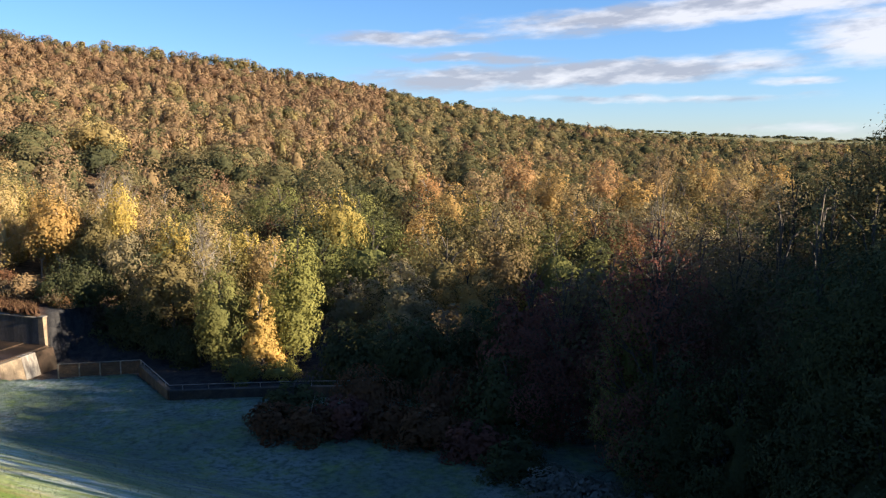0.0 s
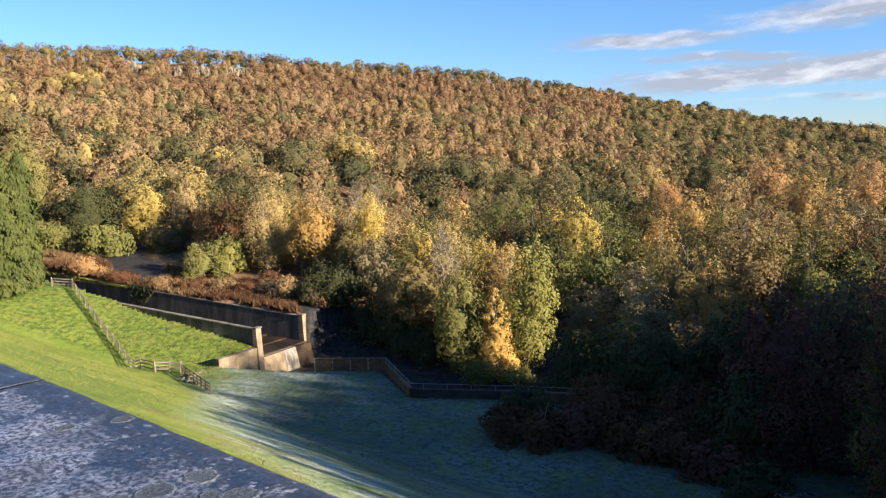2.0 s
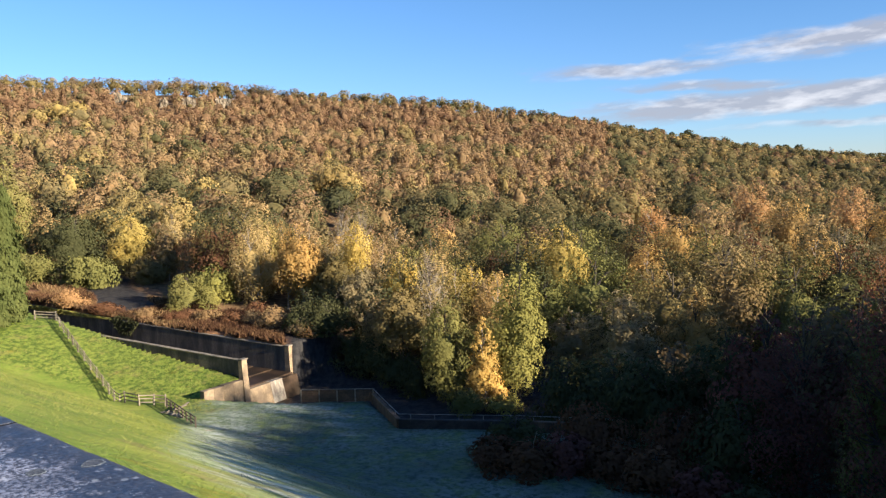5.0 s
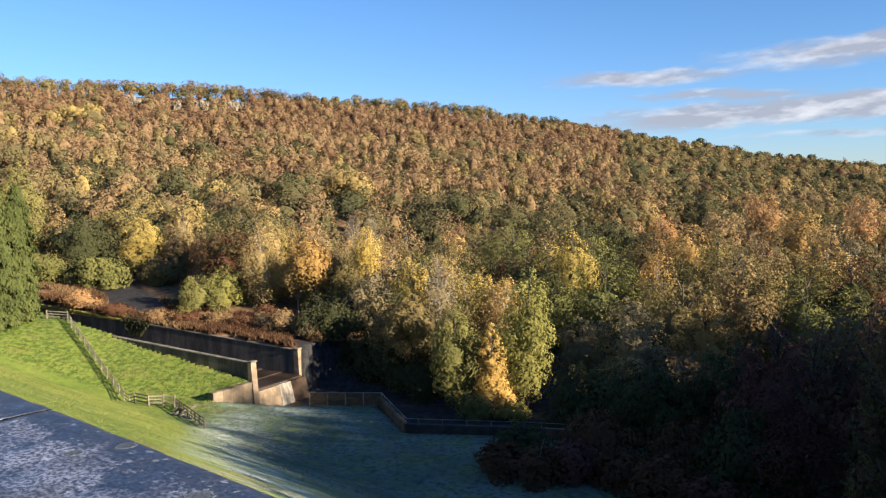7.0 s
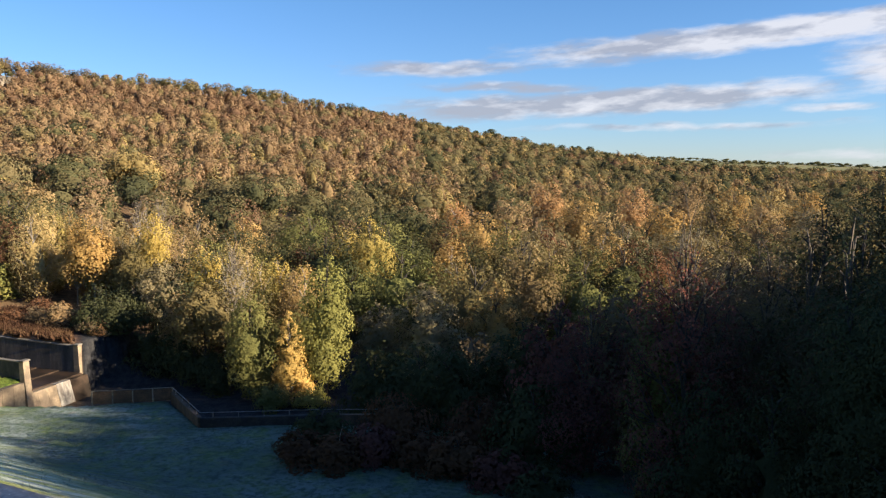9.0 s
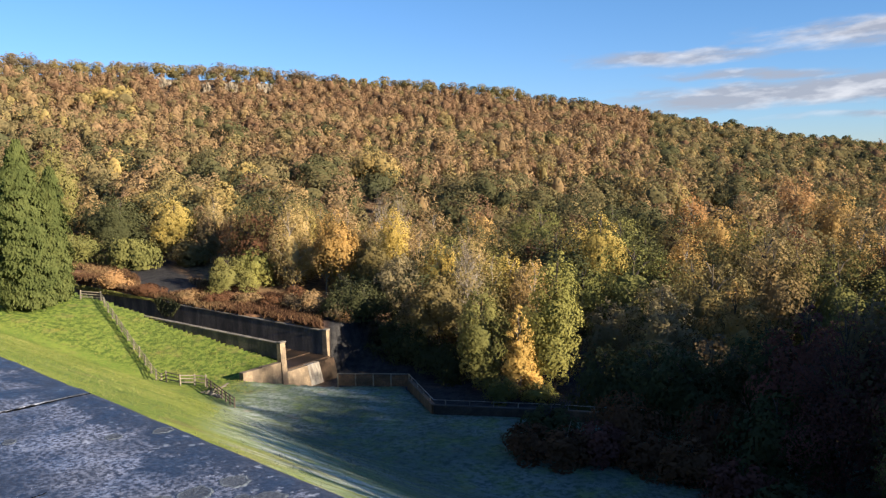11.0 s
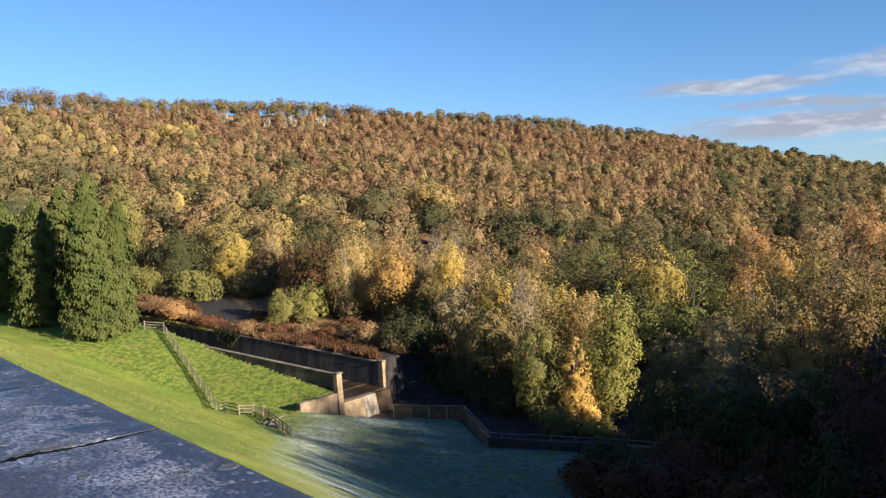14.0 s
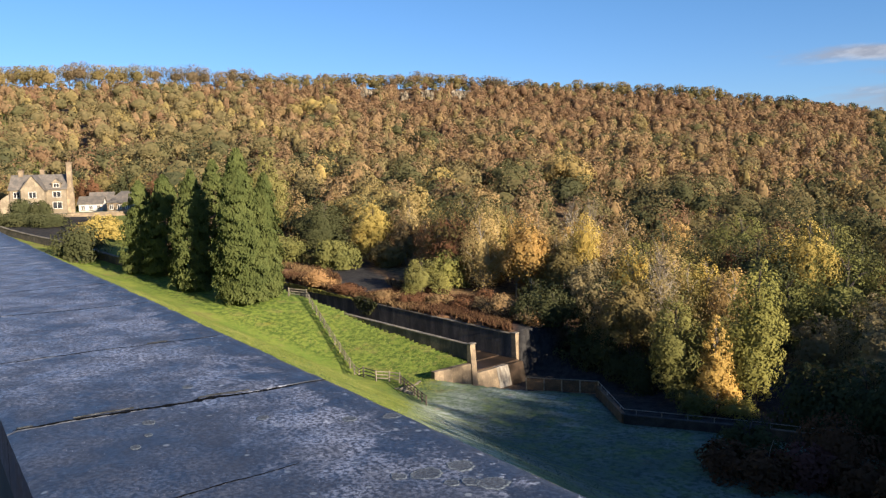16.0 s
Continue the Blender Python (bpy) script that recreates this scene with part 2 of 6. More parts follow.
def coping_material():
    m, t, out = material("frosted_coping_stone")
    obj = t.nodes.new("ShaderNodeTexCoord").outputs["Object"]
    shift = node(t, "ShaderNodeVectorMath")
    shift.operation = "ADD"
    t.links.new(obj, shift.inputs[0])
    rnd = node(t, "ShaderNodeMath", Value=t.nodes.new("ShaderNodeObjectInfo").outputs["Random"])
    rnd.operation = "MULTIPLY"
    rnd.inputs[1].default_value = 37.0
    t.links.new(rnd.outputs[0], shift.inputs[1])

    def tex(scale, detail, rough):
        return node(t, "ShaderNodeTexNoise", Vector=shift.outputs[0], Scale=scale, Detail=detail, Roughness=rough).outputs["Fac"]

    big, med, fine, crys = tex(1.6, 6, 0.62), tex(7, 6, 0.65), tex(85, 4, 0.7), tex(260, 2, 0.6)
    stone = mixc(t, mapr(t, med, 0.35, 0.7), (0.012, 0.016, 0.028), (0.030, 0.037, 0.056))
    stone = mixc(t, mapr(t, fine, 0.4, 0.75, 0, 0.6), stone, (0.05, 0.062, 0.085))

    def times(a, b):
        n = node(t, "ShaderNodeMath")
        n.operation = "MULTIPLY"
        for k, v in enumerate((a, b)):
            if isinstance(v, float):
                n.inputs[k].default_value = v
            else:
                t.links.new(v, n.inputs[k])
        return n.outputs[0]

    # frost: a thin veil in drifts, thicker by the stretch where the air pools, and scattered crisp spots; little along the outer rim
    where = t.nodes.new("ShaderNodeNewGeometry").outputs["Position"]
    along = node(t, "ShaderNodeVectorMath")
    along.operation = "DOT_PRODUCT"
    t.links.new(where, along.inputs[0])
    along.inputs[1].default_value = (math.sin(radians(-64.2)), math.cos(radians(-64.2)), 0)
    pool = mapr(t, along.outputs["Value"], 0.8, 3.2, 1.0, 0.95)
    drift = node(t, "ShaderNodeTexNoise", Vector=where, Scale=4.6, Detail=8.0, Roughness=0.7).outputs["Fac"]
    rim = node(t, "ShaderNodeMath", Value=node(t, "ShaderNodeSeparateXYZ", Vector=obj).outputs[1])
    rim.operation = "MULTIPLY_ADD"
    rim.inputs[1].default_value = 1.0
    t.links.new(mapr(t, med, 0.3, 0.7, -0.12, 0.12), rim.inputs[2])
    low = node(t, "ShaderNodeMath")
    low.operation = "MAXIMUM"
    t.links.new(mapr(t, rim.outputs[0], -0.70, -0.46, 1.0, 0.22), low.inputs[0])
    t.links.new(mapr(t, along.outputs["Value"], 2.25, 2.9, 0.0, 1.0), low.inputs[1])
    inner = times(mapr(t, rim.outputs[0], -0.86, -0.77, 0.10, 1.0), low.outputs[0])
    veil = times(times(times(mapr(t, drift, 0.34, 0.66, 0.15, 1.0), mapr(t, fine, 0.42, 0.60, 0.04, 1.0)), pool), inner)
    dots = times(times(mapr(t, tex(40, 4, 0.65), 0.60, 0.66), mapr(t, drift, 0.40, 0.58)), 0.6)
    fleck = node(t, "ShaderNodeTexVoronoi", Scale=26.0, Vector=shift.outputs[0])
    chip = mapr(t, fleck.outputs["Distance"], 0.16, 0.24, 1.0, 0.0)
    keep = node(t, "ShaderNodeMath")
    keep.operation = "GREATER_THAN"
    t.links.new(node(t, "ShaderNodeSeparateColor", Color=fleck.outputs["Color"]).outputs[0], keep.inputs[0])
    keep.inputs[1].default_value = 0.90
    col = mixc(t, times(times(chip, keep.outputs[0]), 0.6), stone, (0.26, 0.29, 0.31))
    col = mixc(t, veil, col, (0.32, 0.345, 0.43))
    col = mixc(t, times(dots, low.outputs[0]), col, (0.46, 0.49, 0.56))
    # the frost's sparkle, painted as tiny near-white specks
    glint = mapr(t, crys, 0.74, 0.77)
    col = mixc(t, glint, col, (0.9, 0.92, 0.95))
    hgt = mixc(t, 0.5, mixc(t, 0.4, grey(0.5), fine), med)
    b = node(t, "ShaderNodeBump", Strength=0.4, Distance=0.01, Height=hgt)
    p = node(t, "ShaderNodeBsdfPrincipled", Base_Color=col, Roughness=mapr(t, med, 0.3, 0.7, 0.36, 0.6), Normal=b.outputs[0])
    p.inputs["Specular IOR Level"].default_value = 0.5
    t.links.new(p.outputs[0], out.inputs[0])
    return m


M_COPING = coping_material()
M_CRUST = surface("frosted_moss", (0.13, 0.135, 0.14), (0.03, 0.032, 0.03), 38, 0.9, 0.8)


def lichen_material():
    m, t, out = material("grey_green_lichen")
    col = ramp(t, attr(t, "tint"), [(0, (0.075, 0.09, 0.115)), (0.4, (0.095, 0.115, 0.14)), (0.8, (0.15, 0.18, 0.20)), (1, (0.165, 0.195, 0.215))])
    grain = noise_at(t, 120, 4, 0.7)
    col = mixc(t, mapr(t, grain, 0.38, 0.6, 0.0, 0.85), col, mixc(t, 1.0, col, (0.35, 0.38, 0.45), "MULTIPLY"))
    b = node(t, "ShaderNodeBump", Strength=0.6, Distance=0.004, Height=grain)
    p = node(t, "ShaderNodeBsdfPrincipled", Base_Color=col, Roughness=0.9, Normal=b.outputs[0])
    t.links.new(p.outputs[0], out.inputs[0])
    return m


M_LICHEN = lichen_material()


def ground_material():
    m, t, out = material("ground_cover")
    tuft = noise_at(t, 1.1, 6, 0.7)
    patch = noise_at(t, 0.12, 5, 0.6)
    fine = noise_at(t, 6.0, 3, 0.7)
    lawn = mixc(t, mapr(t, patch, 0.4, 0.62), (0.15, 0.225, 0.034), (0.27, 0.315, 0.055))
    lawn = mixc(t, mapr(t, tuft, 0.44, 0.7, 0, 0.7), lawn, (0.10, 0.14, 0.026))
    lawn = mixc(t, mapr(t, fine, 0.48, 0.72, 0, 0.6), lawn, (0.33, 0.29, 0.10))
    lawn = mixc(t, mapr(t, noise_at(t, 0.22, 5, 0.65), 0.55, 0.7, 0, 0.55), lawn, (0.25, 0.18, 0.08))
    coarse = mixc(t, mapr(t, noise_at(t, 1.7, 5, 0.7), 0.40, 0.60), (0.055, 0.095, 0.018), (0.20, 0.255, 0.045))
    coarse = mixc(t, mapr(t, noise_at(t, 0.45, 4, 0.6), 0.54, 0.68, 0, 0.45), coarse, (0.27, 0.21, 0.085))
    lawn = mixc(t, mapr(t, attr(t, "rough"), 0.1, 0.9, 0.0, 0.85), lawn, coarse)
    litter = mixc(t, mapr(t, tuft, 0.35, 0.65), (0.09, 0.058, 0.032), (0.25, 0.155, 0.08))
    heath = mixc(t, mapr(t, tuft, 0.35, 0.65), (0.11, 0.05, 0.035), (0.28, 0.155, 0.075))
    # frost, toned darker than the lawn so that it carries the terrace's shade too
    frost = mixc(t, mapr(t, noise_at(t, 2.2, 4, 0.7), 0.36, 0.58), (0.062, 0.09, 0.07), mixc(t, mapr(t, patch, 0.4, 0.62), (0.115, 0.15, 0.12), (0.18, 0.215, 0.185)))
    field = mixc(t, mapr(t, patch, 0.4, 0.62), (0.16, 0.17, 0.06), (0.25, 0.21, 0.11))
    col = mixc(t, attr(t, "lawn"), litter, lawn)
    col = mixc(t, attr(t, "heath"), col, heath)
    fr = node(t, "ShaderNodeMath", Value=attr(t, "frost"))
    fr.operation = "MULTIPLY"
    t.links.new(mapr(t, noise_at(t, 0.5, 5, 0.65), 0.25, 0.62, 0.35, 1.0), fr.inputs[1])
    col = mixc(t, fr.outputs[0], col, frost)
    # white rime where the frost has only just come out of the shade, with streaks of sun painted along the light
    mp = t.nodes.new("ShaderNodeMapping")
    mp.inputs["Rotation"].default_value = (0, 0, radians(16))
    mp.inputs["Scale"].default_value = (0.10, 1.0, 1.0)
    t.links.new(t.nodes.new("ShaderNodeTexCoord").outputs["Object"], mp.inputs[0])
    sun_streak = node(t, "ShaderNodeTexNoise", Vector=mp.outputs[0], Scale=0.9, Detail=4.0, Roughness=0.6).outputs["Fac"]
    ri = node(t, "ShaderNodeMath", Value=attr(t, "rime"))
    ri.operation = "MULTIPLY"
    t.links.new(mapr(t, sun_streak, 0.36, 0.60, 0.2, 1.0), ri.inputs[1])
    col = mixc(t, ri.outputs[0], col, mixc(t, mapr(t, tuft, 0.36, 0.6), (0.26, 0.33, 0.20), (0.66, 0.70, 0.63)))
    # near-black ground that also paints the shade of the hollow, drive and track
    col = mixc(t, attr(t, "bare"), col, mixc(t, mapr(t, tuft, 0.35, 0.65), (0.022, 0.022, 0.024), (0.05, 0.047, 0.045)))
    col = mixc(t, attr(t, "field"), col, field)
    col = mixc(t, mapr(t, noise_at(t, 0.3, 4, 0.6), 0.62, 0.7, 0, 0.35), col, mixc(t, 1.0, col, (1.5, 0.8, 0.6), "MULTIPLY"))
    b = node(t, "ShaderNodeBump", Strength=1.0, Distance=0.2, Height=mixc(t, 0.5, tuft, fine))
    p = node(t, "ShaderNodeBsdfPrincipled", Base_Color=col, Roughness=0.95, Normal=b.outputs[0])
    p.inputs["Specular IOR Level"].default_value = 0.15
    t.links.new(p.outputs[0], out.inputs[0])
    return m


M_GROUND = ground_material()
M_ROAD = surface("worn_asphalt", (0.055, 0.055, 0.058), (0.03, 0.03, 0.033), 1.5, 0.9, 0.4)
M_TUFT = leaf_material("grass_blades", [(0, (0.10, 0.16, 0.024)), (0.45, (0.21, 0.275, 0.045)), (1, (0.36, 0.37, 0.11))], by="tint", through_part=0.4)
M_HEATH = leaf_material("heath_stems", [(0, (0.045, 0.026, 0.022)), (0.35, (0.10, 0.052, 0.034)), (0.65, (0.165, 0.095, 0.05)), (1, (0.34, 0.24, 0.12))], by="tint", through_part=0.3)
# frosted blades, their lower tones darkened for the shade they stand in
M_FTUFT = leaf_material("frosted_shaded_blades", [(0, (0.065, 0.095, 0.078)), (0.7, (0.13, 0.165, 0.15)), (1, (0.50, 0.55, 0.51))], by="tint", through_part=0.3)


# ---- the lie of the land: metres, coping top at 0, y down the valley ----
DAM_AZ = -64.2
DU = (math.sin(radians(DAM_AZ)), math.cos(radians(DAM_AZ)))      # along the dam, towards the house
DN = (DU[1], -DU[0])                                             # out over the valley
CH0, CHD, CHW = (-43.57, 77.25), (-0.969, 0.247), (0.247, 0.969)   # spillway: mouth of the near wall, up the chute, across it


def spot(a, d):
    """The place on plan at azimuth a (degrees, right of y) and distance d."""
    return math.sin(radians(a)) * d, math.cos(radians(a)) * d


def dam_xy(s, n):
    return DU[0] * s + DN[0] * n, DU[1] * s + DN[1] * n


def smax(a, b, k=0.8):
    h = np.clip(0.5 + 0.5 * (a - b) / k, 0, 1)
    return b + (a - b) * h + k * h * (1 - h)


def lump(x, y, size, seed=0.0):
    """A cheap smooth roll of the ground, about -1 to 1."""
    u, v = x / size + seed, y / size - 0.7 * seed
    return (np.sin(u * 2.1 + 1.3 * np.sin(v * 1.7)) + np.sin(v * 2.3 + 1.1 * np.sin(u * 1.9 + 2)) + 0.5 * np.sin(u * 4.7 + v * 3.9)) / 2.5


RIDGE_AZ = [-180, -90, -60, -50, -38, -28, -18, -7, 4.5, 10, 15.7, 26, 40, 60, 180]
RIDGE_EL = [3, 5, 5.8, 6.18, 6.12, 5.76, 5.06, 3.6, 1.3, 0.5, -0.2, -0.65, -0.4, 1.5, 3]


def land(x, y):
    """Height of the ground; also weights of lawn, frost (its colour holds shade too), heath and open field."""
    x, y = np.asarray(x, float), np.asarray(y, float)
    s, n = x * DU[0] + y * DU[1], x * DN[0] + y * DN[1]
    a, d = np.degrees(np.arctan2(x, y)), np.hypot(x, y)
    e = (x - CH0[0]) * CHD[0] + (y - CH0[1]) * CHD[1]
    w = (x - CH0[0]) * CHW[0] + (y - CH0[1]) * CHW[1]
    # hillside
    ridge_d = np.interp(a, [-60, -10, 5, 30], [560, 600, 640, 700])
    zr = 0.55 + ridge_d * np.tan(np.radians(np.interp(a, RIDGE_AZ, RIDGE_EL)))
    # right of 30 degrees the ground is raised, unseen, under added shade trees
    zf = np.interp(a, [-75, -58, -45, -35, -27, -22, 30, 36, 60], [-6, -7.4, -14, -17.0, -18.8, -22.6, -23, -13, -6])
    df = np.interp(a, [-75, -58, -42, -35, -27, -20, 30, 36], [260, 245, 132, 114, 97, 92, 84, 66])
    t = np.clip((d - df) / (ridge_d - df), 0, 1)
    hill = zf + (zr - zf) * t ** 1.32 + lump(x, y, 28) * 1.6 * np.clip(t * 6, 0, 1)
    far = np.clip((d - ridge_d) / 900, 0, 1)
    hill = hill - 25 * far + lump(x, y, 420, 1.1) * 10 * far
    hill = np.where(d > ridge_d, hill - (d - ridge_d) * 0.004, hill)
    # a farther ridge with fields, down the valley
    crest = 0.55 + 1800 * np.tan(np.radians(np.interp(a, [-8, 4.5, 8, 12, 17, 20, 26, 32, 60], [0.0, 1.25, 1.0, 0.66, 0.42, 0.28, 0.05, 0.2, 0.0])))
    hill = np.where(d > 950, np.maximum(hill, crest - np.abs(d - 1800) * 0.075), hill)
    # terrace behind its railing, stream beyond
    rail = np.interp(a, [-36, -26, -21, -19, -10, 0, 12, 30, 60], [86, 78.5, 77.2, 68.7, 67.0, 66, 66, 66, 66])
    flat = -20.35 + lump(x, y, 9) * 0.12
    over = np.clip((d - rail - 0.6) / 2.0, 0, 1)
    base = flat * (1 - over) + np.minimum(hill, -23.3 + np.clip(d - df, 0, 9) * 0.4) * over
    base = np.where(d > df + 4, hill, base)
    # bank beside the spillway
    zw = np.interp(e, [-0.7, -0.2, 0, 6, 17, 24, 30, 50, 80, 119, 160, 400], [-27, -19.6, -19.4, -18.6, -17.2, -15.9, -15.0, -13.2, -11.0, -7.6, -6.6, 2])
    slope = np.interp(e, [0, 10, 35, 60], [0.30, 0.30, 0.06, 0.06])
    bank = np.where(w <= 0, zw + slope * w, zw)
    z = np.where(w < -0.1, smax(base, bank, 0.5), base)
    side = (w > 8.85) & (w < 30) & (e > 0.5)
    ztop = np.interp(e, [0, 24, 50, 90, 130, 170], [-17.9, -17.0, -15.6, -11.5, -7.8, -6.3])
    z = np.where(side, np.maximum(hill, ztop), z)
    chan = (w > -0.25) & (w <= 8.85) & (e > -0.2) & (e < 75)
    z = np.where(chan, -24.0 + 0.035 * e, z)
    z = np.where((w > 0.2) & (w < 8.45) & (e <= -0.2) & (e > -12) & (d > rail + 1.5), np.minimum(z, -23.4), z)
    # the dam: crest, outer slope, water side
    dam = np.where(n > 1.0, -1.2 - 0.52 * (n - 1.0), np.where(n < -5.5, -1.2 - 0.5 * (-5.5 - n), -1.2))
    dam = np.maximum(dam, np.where(n < 0, -9.0, -60.0)) + lump(x, y, 6) * 0.07 * np.clip((n - 4) / 8, 0, 1)
    left = np.interp(s, [80, 120, 200], [-40, -8, -1.2])
    dam = np.where(n < 0, np.maximum(dam, left), dam)
    z = smax(z, dam, 1.2)
    z = np.where(n < 1.0, dam, z)
    # wooded shoulder at the dam's other end, unseen, added to close and shade the valley
    sh = np.interp(s, [-140, -75, -45, -30], [14, 4, -8, -40]) - np.clip(n - 8, 0, 100) * 0.16
    z = np.where(s < -30, smax(z, sh, 2.0), z)
    lawn = ((n > -6) & (((d < rail + 0.5) & (w < 0.3)) | (w < 0.0) & (d < df + 6) & (a < -24))).astype(float)
    lawn = np.where((a < -52) & (d > 150), np.where(n < 45, 0.9, 0), lawn)
    lawn = np.where((s < -28) | (n < 0.4), 0.0, lawn)
    lawn = np.where((a < -50) & (a > -63) & (d > 150) & (d < 275), 0.8, lawn)
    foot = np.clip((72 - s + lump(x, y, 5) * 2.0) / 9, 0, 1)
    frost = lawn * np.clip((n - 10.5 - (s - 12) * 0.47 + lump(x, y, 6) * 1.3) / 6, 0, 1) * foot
    heath = (((w > 8.5) & (e > 0) & (e < 62) & (w < 26) & (d < df + 16) & (a < -25.5))).astype(float)
    field = np.clip((d - ridge_d - 25) / 30, 0, 1)
    return z, lawn, frost, heath, field


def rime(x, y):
    """Where the grass is white with rime, sunlit brightness painted in: along the foot of the dam's slope and on the
    terrace by the spillway's mouth.
    """
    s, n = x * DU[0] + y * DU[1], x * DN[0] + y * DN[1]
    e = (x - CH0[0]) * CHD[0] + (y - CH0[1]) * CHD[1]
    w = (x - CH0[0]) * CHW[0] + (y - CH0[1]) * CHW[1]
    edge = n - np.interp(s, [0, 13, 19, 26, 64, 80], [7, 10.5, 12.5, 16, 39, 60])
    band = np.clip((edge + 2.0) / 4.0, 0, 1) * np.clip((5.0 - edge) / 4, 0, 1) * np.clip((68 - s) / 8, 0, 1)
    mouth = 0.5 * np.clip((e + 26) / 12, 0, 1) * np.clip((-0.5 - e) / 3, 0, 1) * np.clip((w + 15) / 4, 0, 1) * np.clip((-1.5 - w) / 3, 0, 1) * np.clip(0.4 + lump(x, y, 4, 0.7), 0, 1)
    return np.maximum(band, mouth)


def bare(x, y):
    """Dark bare ground, shade painted in: the worn track across the heath, the drive below the house, the shadowed
    stream hollow.
    """
    e = (x - CH0[0]) * CHD[0] + (y - CH0[1]) * CHD[1]
    w = (x - CH0[0]) * CHW[0] + (y - CH0[1]) * CHW[1]
    mid = 17.5 + (e - 40) * 0.55
    a, d = np.degrees(np.arctan2(x, y)), np.hypot(x, y)
    drive = np.clip((a + 66) / 2, 0, 1) * np.clip((-53.2 - a) / 1, 0, 1) * np.clip((d - np.interp(a, [-62.5, -59.5, -56.5, -52.9], [186, 184, 167, 146])) / 3, 0, 1) * np.clip((226 - d) / 4, 0, 1)
    # dark patch painted over the hollow's floor, where deep shade lies
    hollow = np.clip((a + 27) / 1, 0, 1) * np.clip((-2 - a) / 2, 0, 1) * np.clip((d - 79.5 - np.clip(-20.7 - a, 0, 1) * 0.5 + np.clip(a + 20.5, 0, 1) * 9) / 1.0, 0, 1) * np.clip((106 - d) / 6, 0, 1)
    track = np.clip((4.6 + 0.8 * lump(x, y, 3) - np.abs(w - mid)) / 1.0, 0, 1) * np.clip((e - 31) / 3, 0, 1) * np.clip((58 - e) / 3, 0, 1)
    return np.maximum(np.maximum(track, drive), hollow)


def rough(x, y, z):
    """Where the grass is long and uneven: the bank beside the spillway, above the mown slope of the dam."""
    n = x * DN[0] + y * DN[1]
    return np.clip((z + 1.2 + 0.52 * (n - 1.0) - 0.4) / 1.2, 0, 1) * (n > 4)


def height(x, y):
    return float(land(x, y)[0])


def quick_mesh(name, verts, faces, mat, smooth=False, normals=None):
    """A mesh out of arrays: verts (n, 3), faces (m, k); normals: one a vertex, for foliage that shades softly."""
    verts, faces = np.asarray(verts, np.float32), np.asarray(faces, np.int32)
    me = bpy.data.meshes.new(name)
    k = faces.shape[1]
    me.vertices.add(len(verts))
    me.vertices.foreach_set("co", verts.ravel())
    me.loops.add(faces.size)
    me.loops.foreach_set("vertex_index", faces.ravel())
    me.polygons.add(len(faces))
    me.polygons.foreach_set("loop_start", np.arange(0, faces.size, k, dtype=np.int32))
    if smooth:
        me.polygons.foreach_set("use_smooth", np.ones(len(faces), bool))
    me.update(calc_edges=True)
    if normals is not None:
        nn = normals / (np.linalg.norm(normals, axis=1)[:, None] + 1e-9)
        me.attributes.new("custom_normal", "FLOAT_VECTOR", "POINT").data.foreach_set("vector", nn.astype(np.float32).ravel())
    me.materials.append(mat)
    return me


def build_ground():
    az = np.concatenate([np.arange(-180, -75, 3.0), np.arange(-75, -50, 0.6), np.arange(-50, -18, 0.3), np.arange(-18, 36, 0.6), np.arange(36, 180, 3.0)])
    r = np.concatenate([[0.0], np.arange(0.8, 10, 0.8), np.arange(10, 70, 1.0), np.arange(70, 130, 0.65), np.geomspace(130, 760, 110), np.geomspace(800, 4600, 60)])
    A, Rr = np.meshgrid(np.radians(az), r)
    X, Y = np.sin(A) * Rr, np.cos(A) * Rr
    Z, lawn, frost, heath, field = land(X, Y)
    nr, na = X.shape
    i, j = np.meshgrid(np.arange(nr - 1), np.arange(na), indexing="ij")
    j2 = (j + 1) % na
    faces = np.stack([i * na + j, i * na + j2, (i + 1) * na + j2, (i + 1) * na + j], -1).reshape(-1, 4)
    me = quick_mesh("ground", np.stack([X, Y, Z], -1).reshape(-1, 3), faces[:, ::-1], M_GROUND, True)
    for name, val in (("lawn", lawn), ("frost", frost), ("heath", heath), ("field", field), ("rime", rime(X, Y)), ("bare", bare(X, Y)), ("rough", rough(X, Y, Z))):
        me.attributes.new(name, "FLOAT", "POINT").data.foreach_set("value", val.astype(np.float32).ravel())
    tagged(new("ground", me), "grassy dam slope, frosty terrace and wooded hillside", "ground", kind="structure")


build_ground()


def build_road():
    """The carriageway behind the parapet, added to keep green bounced light off the coping's inner face."""
    me = bpy.data.meshes.new("road")
    bm = bmesh.new()
    corners = [dam_xy(-34, -5.2), dam_xy(190, -5.2), dam_xy(190, 0.12), dam_xy(-34, 0.12)]
    lo = [bm.verts.new((x, y, -1.4)) for x, y in corners]
    hi = [bm.verts.new((x, y, -1.17)) for x, y in corners]
    bm.faces.new(hi)
    bm.faces.new(lo[::-1])
    for i in range(4):
        j = (i + 1) % 4
        bm.faces.new((lo[i], lo[j], hi[j], hi[i]))
    bmesh.ops.recalc_face_normals(bm, faces=bm.faces)
    bm.to_mesh(me)
    bm.free()
    me.materials.append(M_ROAD)
    tagged(new("road", me), "worn grey asphalt road added along the dam crest", "road", kind="structure")


build_road()


